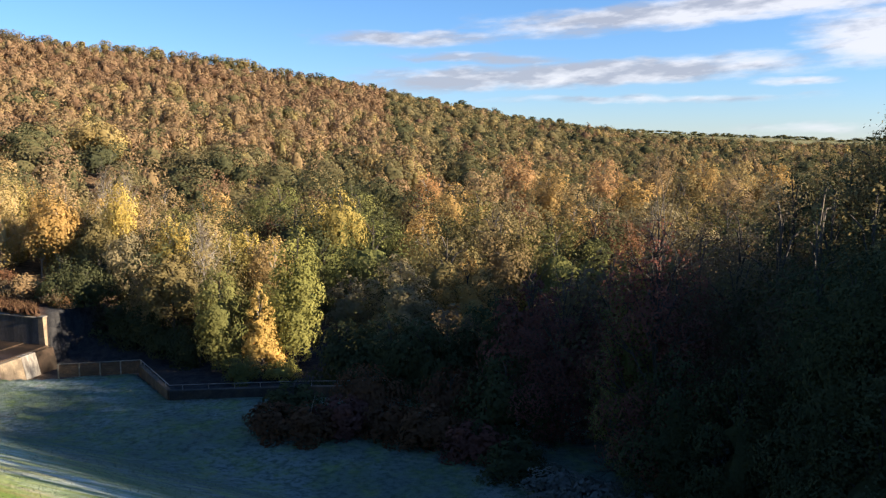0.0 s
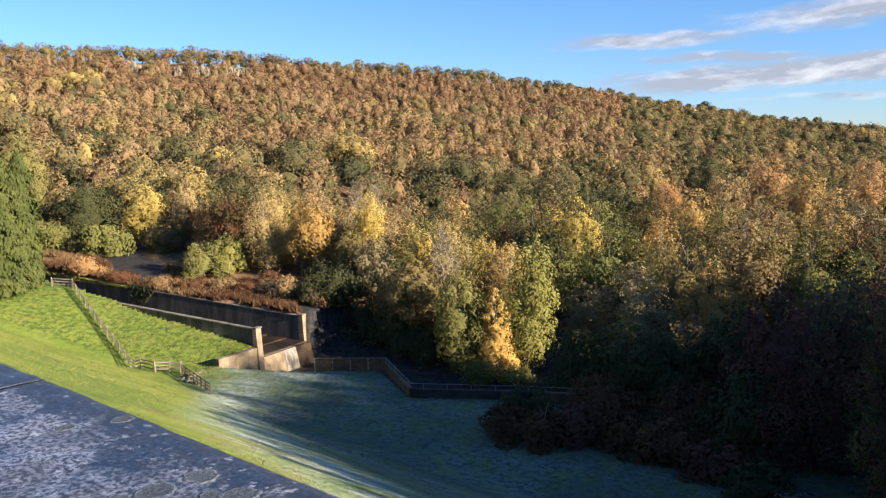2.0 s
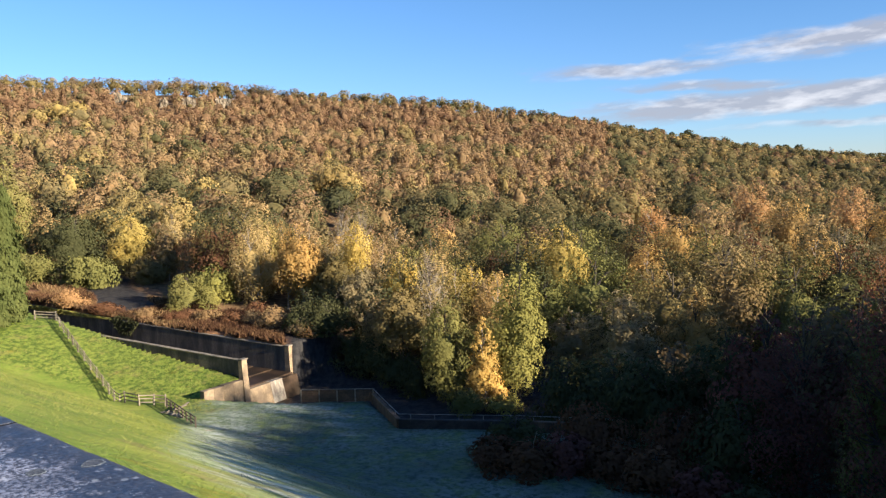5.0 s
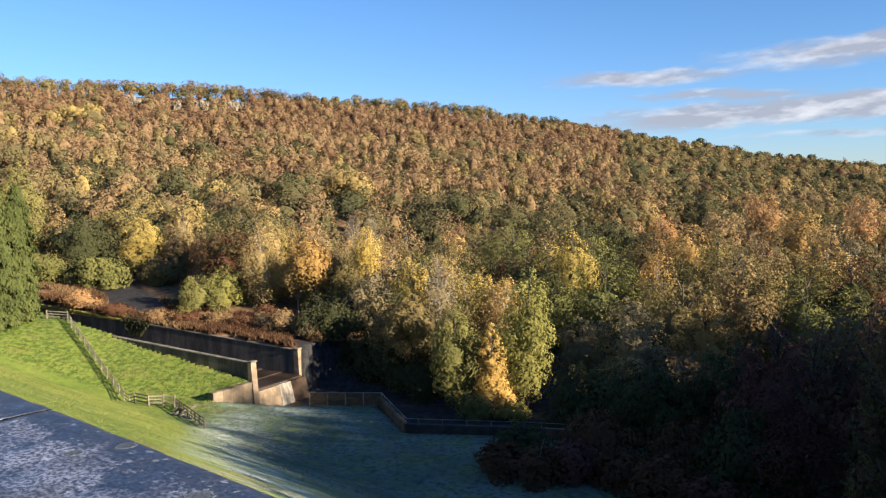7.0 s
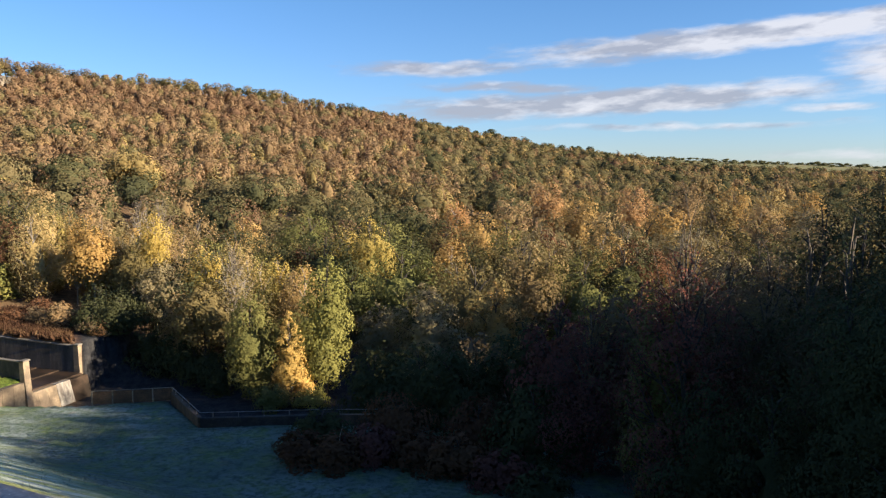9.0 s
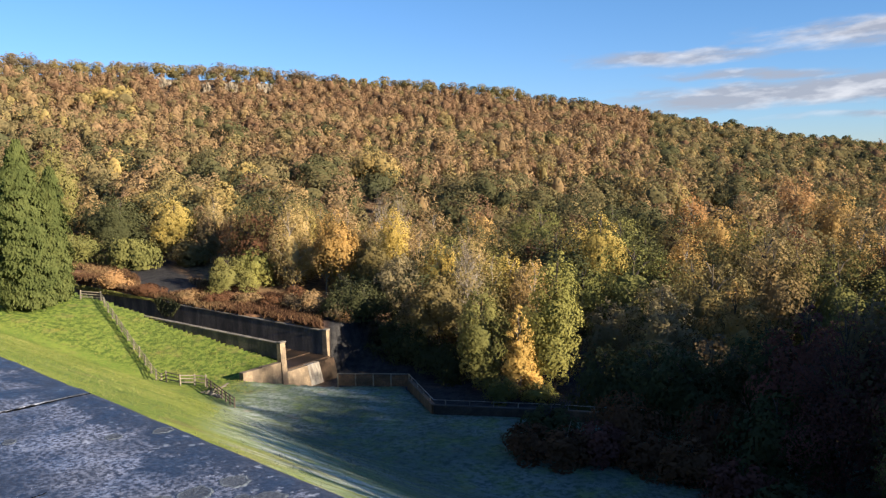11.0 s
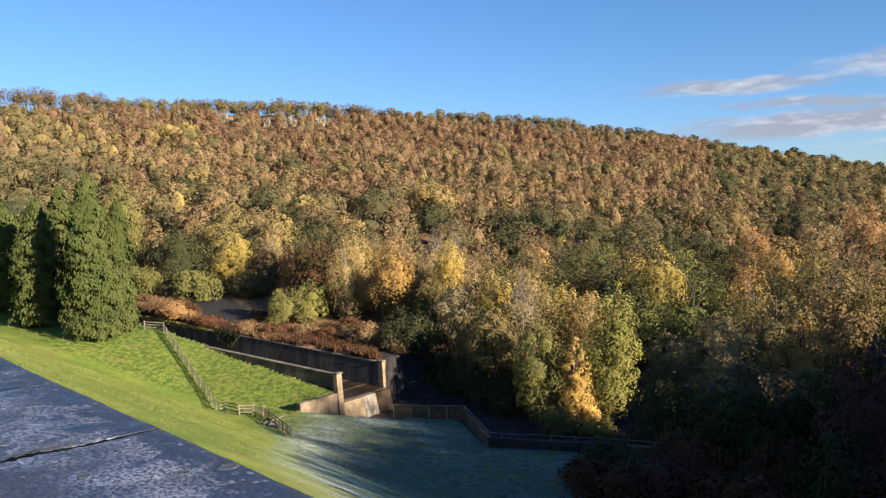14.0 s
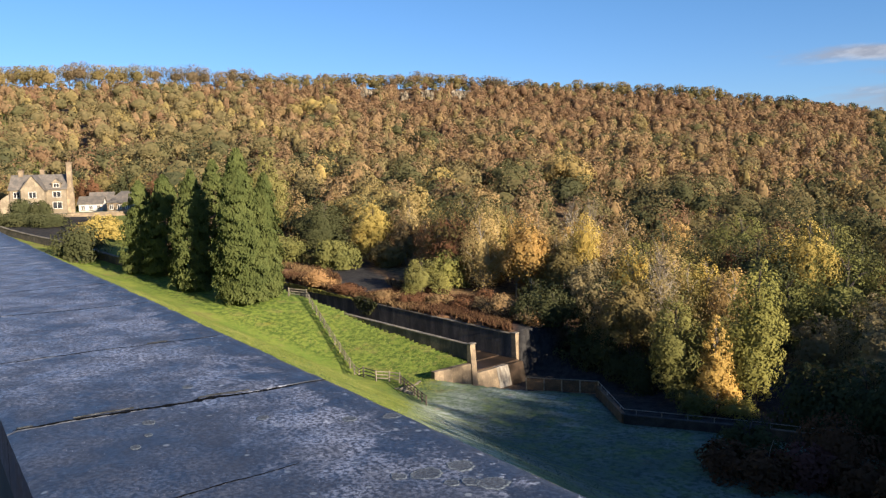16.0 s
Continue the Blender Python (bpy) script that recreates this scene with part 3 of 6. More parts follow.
# ---- trees ----
def leaf_quads(rng, c, size, out=None, loose=0.22):
    """One pointed leaf-spray round each centre c, of the given size, facing loosely outwards."""
    m = len(c)
    nrm = rng.normal(size=(m, 3)) * loose
    nrm = nrm + out if out is not None else nrm + (0, 0, 0.35)
    nrm /= np.linalg.norm(nrm, axis=1)[:, None]
    ax = np.cross(nrm, rng.normal(size=(m, 3)))
    ax /= np.linalg.norm(ax, axis=1)[:, None]
    ay = np.cross(nrm, ax)
    sz = (size * rng.uniform(0.6, 1.3, m))[:, None]
    v = np.stack([c - ax * sz * 0.5 - ay * sz * 0.25, c + ax * sz * 0.5 - ay * sz * 0.25, c + ay * sz * 0.55], 1)
    return v.reshape(-1, 3), np.arange(m * 3).reshape(m, 3)


def tube(path, r0, r1, sides=6):
    path = np.asarray(path, float)
    k = len(path)
    verts, faces = [], []
    for i, p in enumerate(path):
        d = path[min(i + 1, k - 1)] - path[max(i - 1, 0)]
        d /= np.linalg.norm(d) + 1e-9
        a = np.cross(d, (0.3, 0.9, 0.1))
        a /= np.linalg.norm(a) + 1e-9
        b = np.cross(d, a)
        r = r0 + (r1 - r0) * i / (k - 1)
        for q in range(sides):
            t = 2 * math.pi * q / sides
            verts.append(p + (a * math.cos(t) + b * math.sin(t)) * r)
    for i in range(k - 1):
        for q in range(sides):
            q2 = (q + 1) % sides
            faces.append((i * sides + q, i * sides + q2, (i + 1) * sides + q2, (i + 1) * sides + q))
    return np.array(verts), np.array(faces)


def merge(parts):
    vs, fs, o = [], [], 0
    for v, f in parts:
        vs.append(v)
        fs.append(f + o)
        o += len(v)
    return np.concatenate(vs), np.concatenate(fs)


PROFILE = {  # half-width of the crown against height up the crown
    "round": ([0, 0.15, 0.45, 0.75, 1], [0.35, 0.8, 1.0, 0.75, 0.15]),
    "birch": ([0, 0.2, 0.45, 0.7, 0.88, 1], [0.5, 0.9, 0.95, 0.75, 0.5, 0.14]),
    "spire": ([0, 0.1, 0.4, 0.75, 1], [0.85, 1.0, 0.85, 0.5, 0.05]),
    "bush": ([0, 0.3, 0.6, 0.85, 1], [0.9, 1.0, 0.85, 0.55, 0.2]),
    "dome": ([0, 0.3, 0.65, 0.88, 1], [0.5, 0.9, 1.0, 0.8, 0.42]),
}


def soft_normals(rng, out, rough):
    """A normal a vertex for one leaf at each outward direction: the crown's own roundness, roughened leaf by leaf."""
    n = out / (np.linalg.norm(out, axis=1)[:, None] + 1e-9) + rng.normal(size=out.shape) * rough
    return np.repeat(n, 3, axis=0)


def crown_core(centres, radii, tall, na, nt, shrink, least=0.05):
    """The dense inside of a crown, wrapped round its lobes: vertices, triangles, normals. tall: how far lobes are drawn out upwards."""
    c, r = np.asarray(centres, float), np.asarray(radii, float)
    lo, hi = float((c[:, 2] - r * tall).min()), float((c[:, 2] + r * tall).max())
    t = lo + (hi - lo) * (0.5 - 0.5 * np.cos(np.linspace(0.12, 3.1, nt)))
    ang = np.linspace(0, 2 * math.pi, na, endpoint=False)
    T, A = np.meshgrid(t, ang, indexing="ij")
    dz = (T[..., None] - c[:, 2]) / tall
    flat = np.maximum(r ** 2 - dz ** 2, 0.0)
    b = c[:, 0] * np.cos(A)[..., None] + c[:, 1] * np.sin(A)[..., None]
    disc = flat - (c[:, 0] ** 2 + c[:, 1] ** 2 - b ** 2)
    R = np.where(disc > 0, b + np.sqrt(np.maximum(disc, 0)), 0.0).max(axis=2)
    R = np.maximum(R, least * np.sin(math.pi * np.linspace(0.08, 0.98, nt))[:, None])
    R = shrink * (0.5 * R + 0.25 * np.roll(R, 1, 1) + 0.25 * np.roll(R, -1, 1))
    R[0] *= 0.5
    R[-1] *= 0.35
    P = np.stack([np.cos(A) * R, np.sin(A) * R, lo + (hi - lo) * 0.45 + (T - lo - (hi - lo) * 0.45) * shrink], -1)
    up = np.gradient(P, axis=0)
    side = np.roll(P, -1, 1) - np.roll(P, 1, 1)
    N = np.cross(side, up)
    N /= np.linalg.norm(N, axis=2)[..., None] + 1e-9
    i, j = np.meshgrid(np.arange(nt - 1), np.arange(na), indexing="ij")
    j2 = (j + 1) % na
    q = np.stack([i * na + j, i * na + j2, (i + 1) * na + j2, i * na + j, (i + 1) * na + j2, (i + 1) * na + j], -1).reshape(-1, 3)
    return P.reshape(-1, 3), q, N.reshape(-1, 3)


def tree_meshes(seed, shape, leaves, leaf, h_m, w_m, clear=0.18, bare=0.0):
    """Trunk with limbs and a crown of sprays for a tree of height 1 and crown half-width 0.5 at 'full'."""
    rng = np.random.default_rng(seed)
    zs, ws = PROFILE[shape]
    lean = rng.uniform(-0.05, 0.05, 2)
    stem = [np.array([lean[0] * t + 0.012 * math.sin(5 * t + seed), lean[1] * t + 0.012 * math.cos(4 * t + seed), t]) for t in np.linspace(-0.04, 0.93, 8)]
    parts = [tube(stem, 0.022, 0.004, 5)]
    centres, radii = [], []
    feathery = shape == "birch"
    lobes = int((46 if feathery else 30) * min(2.4, max(1.0, h_m / w_m / (1.9 if feathery else 1.25))))
    for i in range(lobes):
        h = clear + (1 - clear) * (i + rng.uniform(0.1, 0.9)) / lobes
        t = (h - clear) / (1 - clear)
        wid = np.interp(t, zs, ws) * 0.5
        ang = i * 2.4 + rng.uniform(-0.5, 0.5)
        rad = wid * rng.uniform(0.25, 0.95) ** 0.7
        c = np.array([math.cos(ang) * rad + lean[0] * h, math.sin(ang) * rad + lean[1] * h, h])
        centres.append(c)
        radii.append(max(0.04 if feathery else 0.05, wid * rng.uniform(0.24, 0.46) * (0.8 if feathery else 1.0)))
        if i % 2 == 0 or bare:
            root = np.array([lean[0] * h, lean[1] * h, max(0.08, h - 0.5 * rad - 0.08)])
            mid = (root + c) / 2 + np.array([0, 0, 0.02 + 0.05 * rng.random()])
            parts.append(tube([root, mid, c], 0.009, 0.002, 4))
            if bare:
                for _ in range(5):
                    tip = c + rng.normal(size=3) * 0.09 + np.array([0, 0, 0.05])
                    parts.append(tube([mid, (mid + tip) / 2 + rng.normal(size=3) * 0.012, tip], 0.004, 0.0012, 3))
    share = np.array(radii) ** 2
    pick = rng.choice(lobes, leaves, p=share / share.sum())
    off = rng.normal(size=(leaves, 3))
    off[:, 2] = off[:, 2] * 0.9 + 0.35
    off /= np.linalg.norm(off, axis=1)[:, None]
    off *= rng.uniform(0.5 if feathery else 0.72, 1.08, leaves)[:, None] * np.array(radii)[pick][:, None] * np.array([1, 1, (2.1 if feathery else 0.9) * w_m / h_m])
    pts = np.array(centres)[pick] + off
    stray = rng.random(leaves) < (0.32 if feathery else 0.16)
    pts[stray] += rng.normal(size=(int(stray.sum()), 3)) * (0.05, 0.05, 0.06 * w_m / h_m)
    pts[:, 2] = np.clip(pts[:, 2], 0.03, 1.08)
    size = np.array([w_m, w_m, h_m])
    lobe = off * size
    crown = (pts - (lean[0] * 0.5, lean[1] * 0.5, 0.42)) * (2.9, 2.9, 1.3)
    out = 0.75 * lobe / (np.linalg.norm(lobe, axis=1)[:, None] + 1e-6) + crown + (0, 0, 0.2)
    v, f = leaf_quads(rng, pts * size, leaf * 1.1, out, 0.32)
    v, n = v / size, soft_normals(rng, out, 0.2) * size
    if not bare:
        tall = (2.1 if feathery else 0.9) * w_m / h_m
        cv, cf, cn = crown_core(centres, radii, tall, 12, 8, 0.36 if feathery else 0.44)
        n = np.concatenate([n, cn * (1, 1, w_m / h_m) * size])
        v, f = merge([(v, f), (cv, cf)])
    return merge(parts), (v, f, n)


TREE_MESH = {}


def crown_pair(shape, variant, leaves, leaf, mat, bark, h_m, w_m, clear=0.18, bare=0.0):
    h_m, w_m = max(1.5, 3.0 * round(h_m / 3.0)), max(2.0, 2.0 * round(w_m / 2.0))
    key = (shape, variant, leaves, bark, h_m, w_m, bare, round(clear * 8))
    if key not in TREE_MESH:
        (tv, tf), (lv, lf, ln) = tree_meshes(len(shape) * 97 + variant * 13, shape, leaves, leaf, h_m, w_m, clear, bare)
        TREE_MESH[key] = (quick_mesh("trunk", tv, tf, M_BIRCH if bark == "birch" else M_BARK), quick_mesh("crown", lv, lf, LEAF[mat], True, ln))
    return TREE_MESH[key]


def plant(name, label, category, x, y, h, width, shape, mat, variant=0, leaves=1500, leaf=0.3, bark="bark", group="", clear=0.18, turn=None, z=None, bare=0.0):
    """One tree: trunk and crown under an empty at its foot."""
    root = new(name)
    root.empty_display_size = 0.3
    z = height(x, y) - 0.05 if z is None else z
    root.matrix_world = Matrix.LocRotScale((x, y, z), Euler((0, 0, (x * 7.3 + y * 3.1) % 6.28 if turn is None else turn)), (width, width, h))
    trunk, crown = crown_pair(shape, variant, leaves, leaf, mat, bark, h, width, clear, bare)
    new("trunk", trunk).parent = root
    top = new("crown", crown)
    top.parent = root
    top.material_slots[0].link = "OBJECT"
    top.material_slots[0].material = LEAF[mat]
    return tagged(root, label, category, group)


def crown_cloud(rng, kind, m, na, nt, dense):
    """One far crown of height 1 and width 1, its foot at 0: leaf places, outward directions, and the dense inside."""
    if kind == "birch":
        n, tall = 13, 1.25
        t = (np.arange(n) + rng.uniform(0.2, 0.8, n)) / n
        ang = np.arange(n) * 2.4 + rng.uniform(-0.5, 0.5, n)
        rad = np.interp(t, [0, 0.3, 0.7, 1], [0.26, 0.30, 0.22, 0.04]) * rng.uniform(0.75, 1.1, n)
        mid = np.stack([np.cos(ang) * rad, np.sin(ang) * rad, 0.14 + 0.72 * t], 1)
        r = rng.uniform(0.12, 0.19, n)
    else:
        n, tall = 12, 0.95
        way = rng.normal(size=(n, 3))
        way[:, 2] = np.abs(way[:, 2]) * 0.8 - 0.12
        way /= np.linalg.norm(way, axis=1)[:, None]
        mid = way * rng.uniform(0.22, 0.34, n)[:, None] + (0, 0, 0.56)
        r = rng.uniform(0.15, 0.25, n)
    k = rng.choice(n, m * 3, p=r ** 2 / (r ** 2).sum())
    u = rng.normal(size=(m * 3, 3)) + (mid[k] - (0, 0, 0.45)) * 2.0
    u /= np.linalg.norm(u, axis=1)[:, None]
    p = mid[k] + u * (r[k] * rng.uniform(0.9, 1.14, m * 3))[:, None] * (1, 1, tall)
    deep = np.min(np.linalg.norm((p[:, None] - mid[None]) / (1, 1, tall), axis=2) / r[None], axis=1)
    best = np.argsort(deep < 0.86, kind="stable")[:m]
    return p[best], (u * 0.7 + (p - (0, 0, 0.42)) * 2.0)[best], crown_core(mid, r, tall, na, nt, dense, 0.12)


def woods(name, label, spots, leaves_of, leaf_of, seed):
    """Far wood in one mesh: spots (x, y, z, height, width, tint)."""
    rng = np.random.default_rng(seed)
    C, S, T, O, V, F, N, VT = [], [], [], [], [], [], [], []
    stock, at = {}, 0
    for x, y, z, h, w, tint in spots:
        d = math.hypot(x, y)
        kind = "birch" if h > 1.18 * w else "oak"
        m = int(24 * round(leaves_of(d) * (1.25 if kind == "oak" else 1.0) / 24))
        pool = stock.setdefault((kind, m), [])
        if len(pool) < 9:
            pool.append(crown_cloud(rng, kind, m, *((10, 7, 0.5) if d < 200 else (8, 6, 0.58) if d < 320 else (6, 5, 0.72))))
        p, o, (cv, cf, cn) = pool[int(rng.integers(0, len(pool)))]
        ca, sa = np.cos(q := rng.uniform(0, 6.283)), np.sin(q)
        turn = np.array([[ca, sa, 0], [-sa, ca, 0], [0, 0, 1]])
        C.append((p @ turn) * (w, w, h) + (x, y, z))
        O.append((o @ turn) / (w, w, h) * w)
        S.append(np.full(m, leaf_of(d)))
        T.append(np.full(m, tint) + rng.normal(0, 0.022, m))
        V.append((cv @ turn) * (w, w, h) + (x, y, z))
        N.append((cn @ turn) / (w, w, h) * w)
        F.append(cf + at)
        VT.append(np.full(len(cf), tint))
        at += len(cv)
    C, S, O = np.concatenate(C), np.concatenate(S), np.concatenate(O)
    v, f = leaf_quads(rng, C, 1.0, O / (np.linalg.norm(O, axis=1)[:, None] + 1e-9), 0.4)
    v = (v.reshape(-1, 3, 3) - C[:, None]) * S[:, None, None] + C[:, None]
    v, f = merge([(v.reshape(-1, 3), f), (np.concatenate(V), np.concatenate(F))])
    me = quick_mesh(name, v, f, M_WOODS, True, np.concatenate([soft_normals(rng, O, 0.16), np.concatenate(N)]))
    me.attributes.new("tint", "FLOAT", "FACE").data.foreach_set("value", np.clip(np.concatenate(T + VT), 0, 1).astype(np.float32))
    return tagged(new(name, me), label, "woodland", kind="stuff")


def build_woods():
    """Every tree of the hillside: its place, height, width and tint (rust, tan, gold, yellow, olive, green, dark from 0 to 1)."""
    rng = np.random.default_rng(11)
    mids, fars = [], []
    d = 96.0
    while d < 690:
        step = 7.2 if d < 130 else 9.2 if d < 260 else 6.8 + (d - 260) / 300
        n = int(radians(112) * d / (step * 1.0))
        for i in range(n):
            a = -77 + 112 * (i + rng.uniform(0.05, 0.95)) / n
            dd = d + rng.uniform(-0.45, 0.45) * step
            x, y = spot(a, dd)
            e = (x - CH0[0]) * CHD[0] + (y - CH0[1]) * CHD[1]
            w = (x - CH0[0]) * CHW[0] + (y - CH0[1]) * CHW[1]
            df = float(np.interp(a, [-77, -58, -42, -35, -27, -20, 36], [260, 225, 153, 136, 109, 97, 88]))
            ridge = float(np.interp(a, [-60, -10, 5, 30], [560, 600, 640, 700]))
            if dd < df or (-62 < a < -50 and dd < 264) or (w < 26 and e > -2 and dd < 175) or dd > ridge - 8:
                continue
            t = (dd - df) / (ridge - df)
            patch = float(lump(x, y, 34, 4.0) + 0.6 * lump(x, y, 13, 2.0))
            u = rng.random()
            near_ridge = dd > ridge - 30
            # dark tints get larger shares to the right and low down, painting shade there
            if near_ridge:
                tint = rng.choice([0.08, 0.68, 0.78, 0.9], p=[0.25, 0.3, 0.3, 0.15])
            elif a > -4:
                tint = rng.choice([0.72, 0.66, 0.40, 0.28, 0.8, 0.5, 0.95, 0.05], p=[0.23, 0.11, 0.12, 0.11, 0.18, 0.04, 0.18, 0.03])
            elif a < -43 and t < 0.42:
                tint = rng.choice([0.03, 0.14, 0.66, 0.75, 0.85, 1.0], p=[0.12, 0.08, 0.20, 0.28, 0.20, 0.12])
            elif a < -43 - 3 * patch and t < 0.85:
                tint = rng.choice([0.08, 0.24, 0.32, 0.64, 0.72, 0.82], p=[0.06, 0.14, 0.14, 0.28, 0.24, 0.14])
            elif t > 0.62 + 0.05 * patch:
                tint = rng.choice([0.02, 0.1, 0.18, 0.26, 0.36, 0.70], p=[0.12, 0.32, 0.30, 0.16, 0.02, 0.08])
            elif t > 0.30 + 0.05 * patch:
                tint = rng.choice([0.10, 0.20, 0.27, 0.34, 0.46, 0.64, 0.74, 0.92], p=[0.08, 0.22, 0.26, 0.15, 0.03, 0.16, 0.06, 0.04])
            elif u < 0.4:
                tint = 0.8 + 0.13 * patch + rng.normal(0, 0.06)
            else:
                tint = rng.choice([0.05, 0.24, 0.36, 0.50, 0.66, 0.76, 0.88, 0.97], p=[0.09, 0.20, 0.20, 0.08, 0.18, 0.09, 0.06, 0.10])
            tint = float(np.clip(tint + rng.normal(0, 0.03), 0, 1))
            oak = tint > 0.7 or tint < 0.04
            h = 7.0 + 6.0 * rng.random() ** 1.3
            if a > 1 and dd < 250:
                h = rng.uniform(8, 13.5)
                if rng.random() < 0.25:
                    continue
            if dd > 250:
                h = rng.uniform(6.8, 9.8) * (1.25 if rng.random() < 0.06 else 1.0)
            if a < -44 and not near_ridge:
                if rng.random() < 0.35:
                    continue
                h *= 1.3
            if near_ridge:
                h = rng.uniform(5, 7.5)
            if any(abs(a - ra) < 0.6 and 470 < dd < 560 for ra in (-36.2, -33.6, -32.0, -29.9)):
                h *= 0.3
            wdt = h * (rng.uniform(0.86, 1.08) if oak else rng.uniform(0.66, 0.80))
            if dd < 150:
                mids.append((x, y, h, wdt, tint, dd))
            else:
                fars.append((x, y, height(x, y) - 0.14 * h, h, wdt * 1.1, tint))
        d += step * 0.92
    return mids, fars


def over_hollow(x, y, otherwise):
    """Trees round the stream hollow carry their crowns high and leave it open below."""
    return 0.42 if -26.2 < math.degrees(math.atan2(x, y)) < -20.0 and math.hypot(x, y) < 124 else otherwise


def by_tint(v):
    return min((("rust", 0.08), ("tan", 0.25), ("gold", 0.42), ("yellow", 0.55), ("grey", 0.66), ("olive", 0.76), ("green", 0.88), ("dark", 0.99)), key=lambda q: abs(q[1] - v))[0]


WORDS = {"rust": "rust-brown", "tan": "tan", "gold": "golden", "yellow": "yellow", "grey": "grey-olive", "olive": "olive", "green": "green", "dark": "dark green", "orange": "orange", "peach": "peach-coloured", "lime": "yellow-green", "purple": "purple-red", "dusk": "dull brown", "rimed": "frost-grey"}
mid_spots, far_spots = build_woods()
# single bright or dark trees that stand out of the hillside: azimuth, distance, height, width, tint
for a, d, h, w, tint in ((-39.9, 425, 13, 17, 0.55), (-38.9, 432, 13, 15, 0.55), (-41.2, 420, 11, 12, 0.6), (-23.0, 235, 14, 15, 0.5), (-21.9, 240, 12, 12, 0.52), (-18.1, 315, 12, 11, 0.36), (-32.3, 300, 12, 14, 0.9),
                         (-30.9, 345, 12, 12, 0.03), (-31.4, 205, 11, 12, 0.56), (-34.0, 210, 11, 14, 0.9), (-3.1, 240, 13, 13, 0.22), (-5.1, 230, 12, 11, 0.46), (4.1, 245, 13, 12, 0.4), (-27.4, 225, 12, 17, 0.92), (-14.8, 190, 13, 14, 0.95),
                         (-25.0, 190, 12, 12, 0.9), (-9.0, 170, 13, 13, 0.98), (-4.5, 165, 13, 14, 0.96), (2.0, 160, 13, 13, 0.97), (-17.5, 165, 13, 12, 0.95), (9.0, 250, 14, 12, 0.45), (15.5, 330, 15, 13, 0.42), (20.0, 330, 15, 12, 0.35), (12.0, 225, 14, 12, 0.3), (18.0, 240, 14, 12, 0.5), (-37.6, 168, 11, 12, 0.56), (-35.9, 182, 12, 12, 0.6), (-33.2, 172, 11, 12, 0.52), (-41.5, 178, 11, 11, 0.42), (-38.9, 190, 12, 12, 0.35), (-30.5, 178, 11, 12, 0.3), (-28.8, 170, 11, 12, 0.42), (-26.0, 160, 11, 11, 0.28)):
    x, y = spot(a, d)
    far_spots += [(x + dx, y + dy, height(x, y) - 0.5 + dz, h * 0.8, w * 0.66, tint) for dx, dy, dz in ((0, 0, 2.0), (w * 0.27, -1, 0.3), (-w * 0.27, 1, 0.3))]
rng = np.random.default_rng(41)
for a in np.arange(3.0, 31.0, 0.13):
    if rng.random() < 0.75:
        x, y = spot(a + rng.uniform(-0.1, 0.1), 1790 + rng.uniform(-60, 10))
        h = rng.uniform(5, 10)
        far_spots.append((x, y, height(x, y) - 0.35 * h, h, h * rng.uniform(1.2, 3.0), 0.9))
mid_spots.sort(key=lambda q: q[5])
for k, (x, y, h, wdt, tint, dd) in enumerate(mid_spots):
    if k >= 205:
        far_spots.append((x, y, height(x, y) - 0.4, h, wdt, tint))
        continue
    mat = by_tint(tint)
    birch = mat in ("tan", "gold", "yellow") and k % 3 != 0
    plant("birch_tree" if birch else "woodland_tree", f"{WORDS[mat]} autumn {'birch with pale trunk' if birch else 'broadleaf tree'} at the valley wood's edge", "tree", x, y, h * 1.08, wdt * (0.95 if birch else 1.2),
          "birch" if birch else "round", mat, k % 4, 5000, 0.25, "birch" if birch else "bark", "trees at the wood's edge", clear=over_hollow(x, y, 0.03 if dd < 108 else 0.2))
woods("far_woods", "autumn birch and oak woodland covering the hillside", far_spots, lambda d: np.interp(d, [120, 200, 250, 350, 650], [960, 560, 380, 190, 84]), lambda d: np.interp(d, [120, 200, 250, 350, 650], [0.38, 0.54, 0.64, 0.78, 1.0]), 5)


# ---- helpers for things ----
def part(name, bm, mat, parent, label=""):
    me = bpy.data.meshes.new(name)
    bm.to_mesh(me)
    bm.free()
    me.materials.append(mat)
    ob = new(name, me)
    ob.parent = parent
    return tagged(ob, label) if label else ob


def thing(name, label, category, x=0.0, y=0.0, z=0.0, turn=0.0, group="", kind=""):
    ob = new(name)
    ob.empty_display_size = 0.3
    ob.matrix_world = pose(x, y, z, 0, 0, turn)
    return tagged(ob, label, category, group, kind)


def add_box(bm, x0, y0, z0, x1, y1, z1, bevel=0.0):
    r = bmesh.ops.create_cube(bm, size=1.0)
    for v in r["verts"]:
        v.co = Vector(((x0 + x1) / 2 + v.co.x * (x1 - x0), (y0 + y1) / 2 + v.co.y * (y1 - y0), (z0 + z1) / 2 + v.co.z * (z1 - z0)))
    if bevel:
        es = list({e for v in r["verts"] for e in v.link_edges})
        bmesh.ops.bevel(bm, geom=es, offset=bevel, segments=1, affect="EDGES")
    return r["verts"]


def box(x0, y0, z0, x1, y1, z1, bevel=0.0):
    bm = bmesh.new()
    add_box(bm, x0, y0, z0, x1, y1, z1, bevel)
    return bm


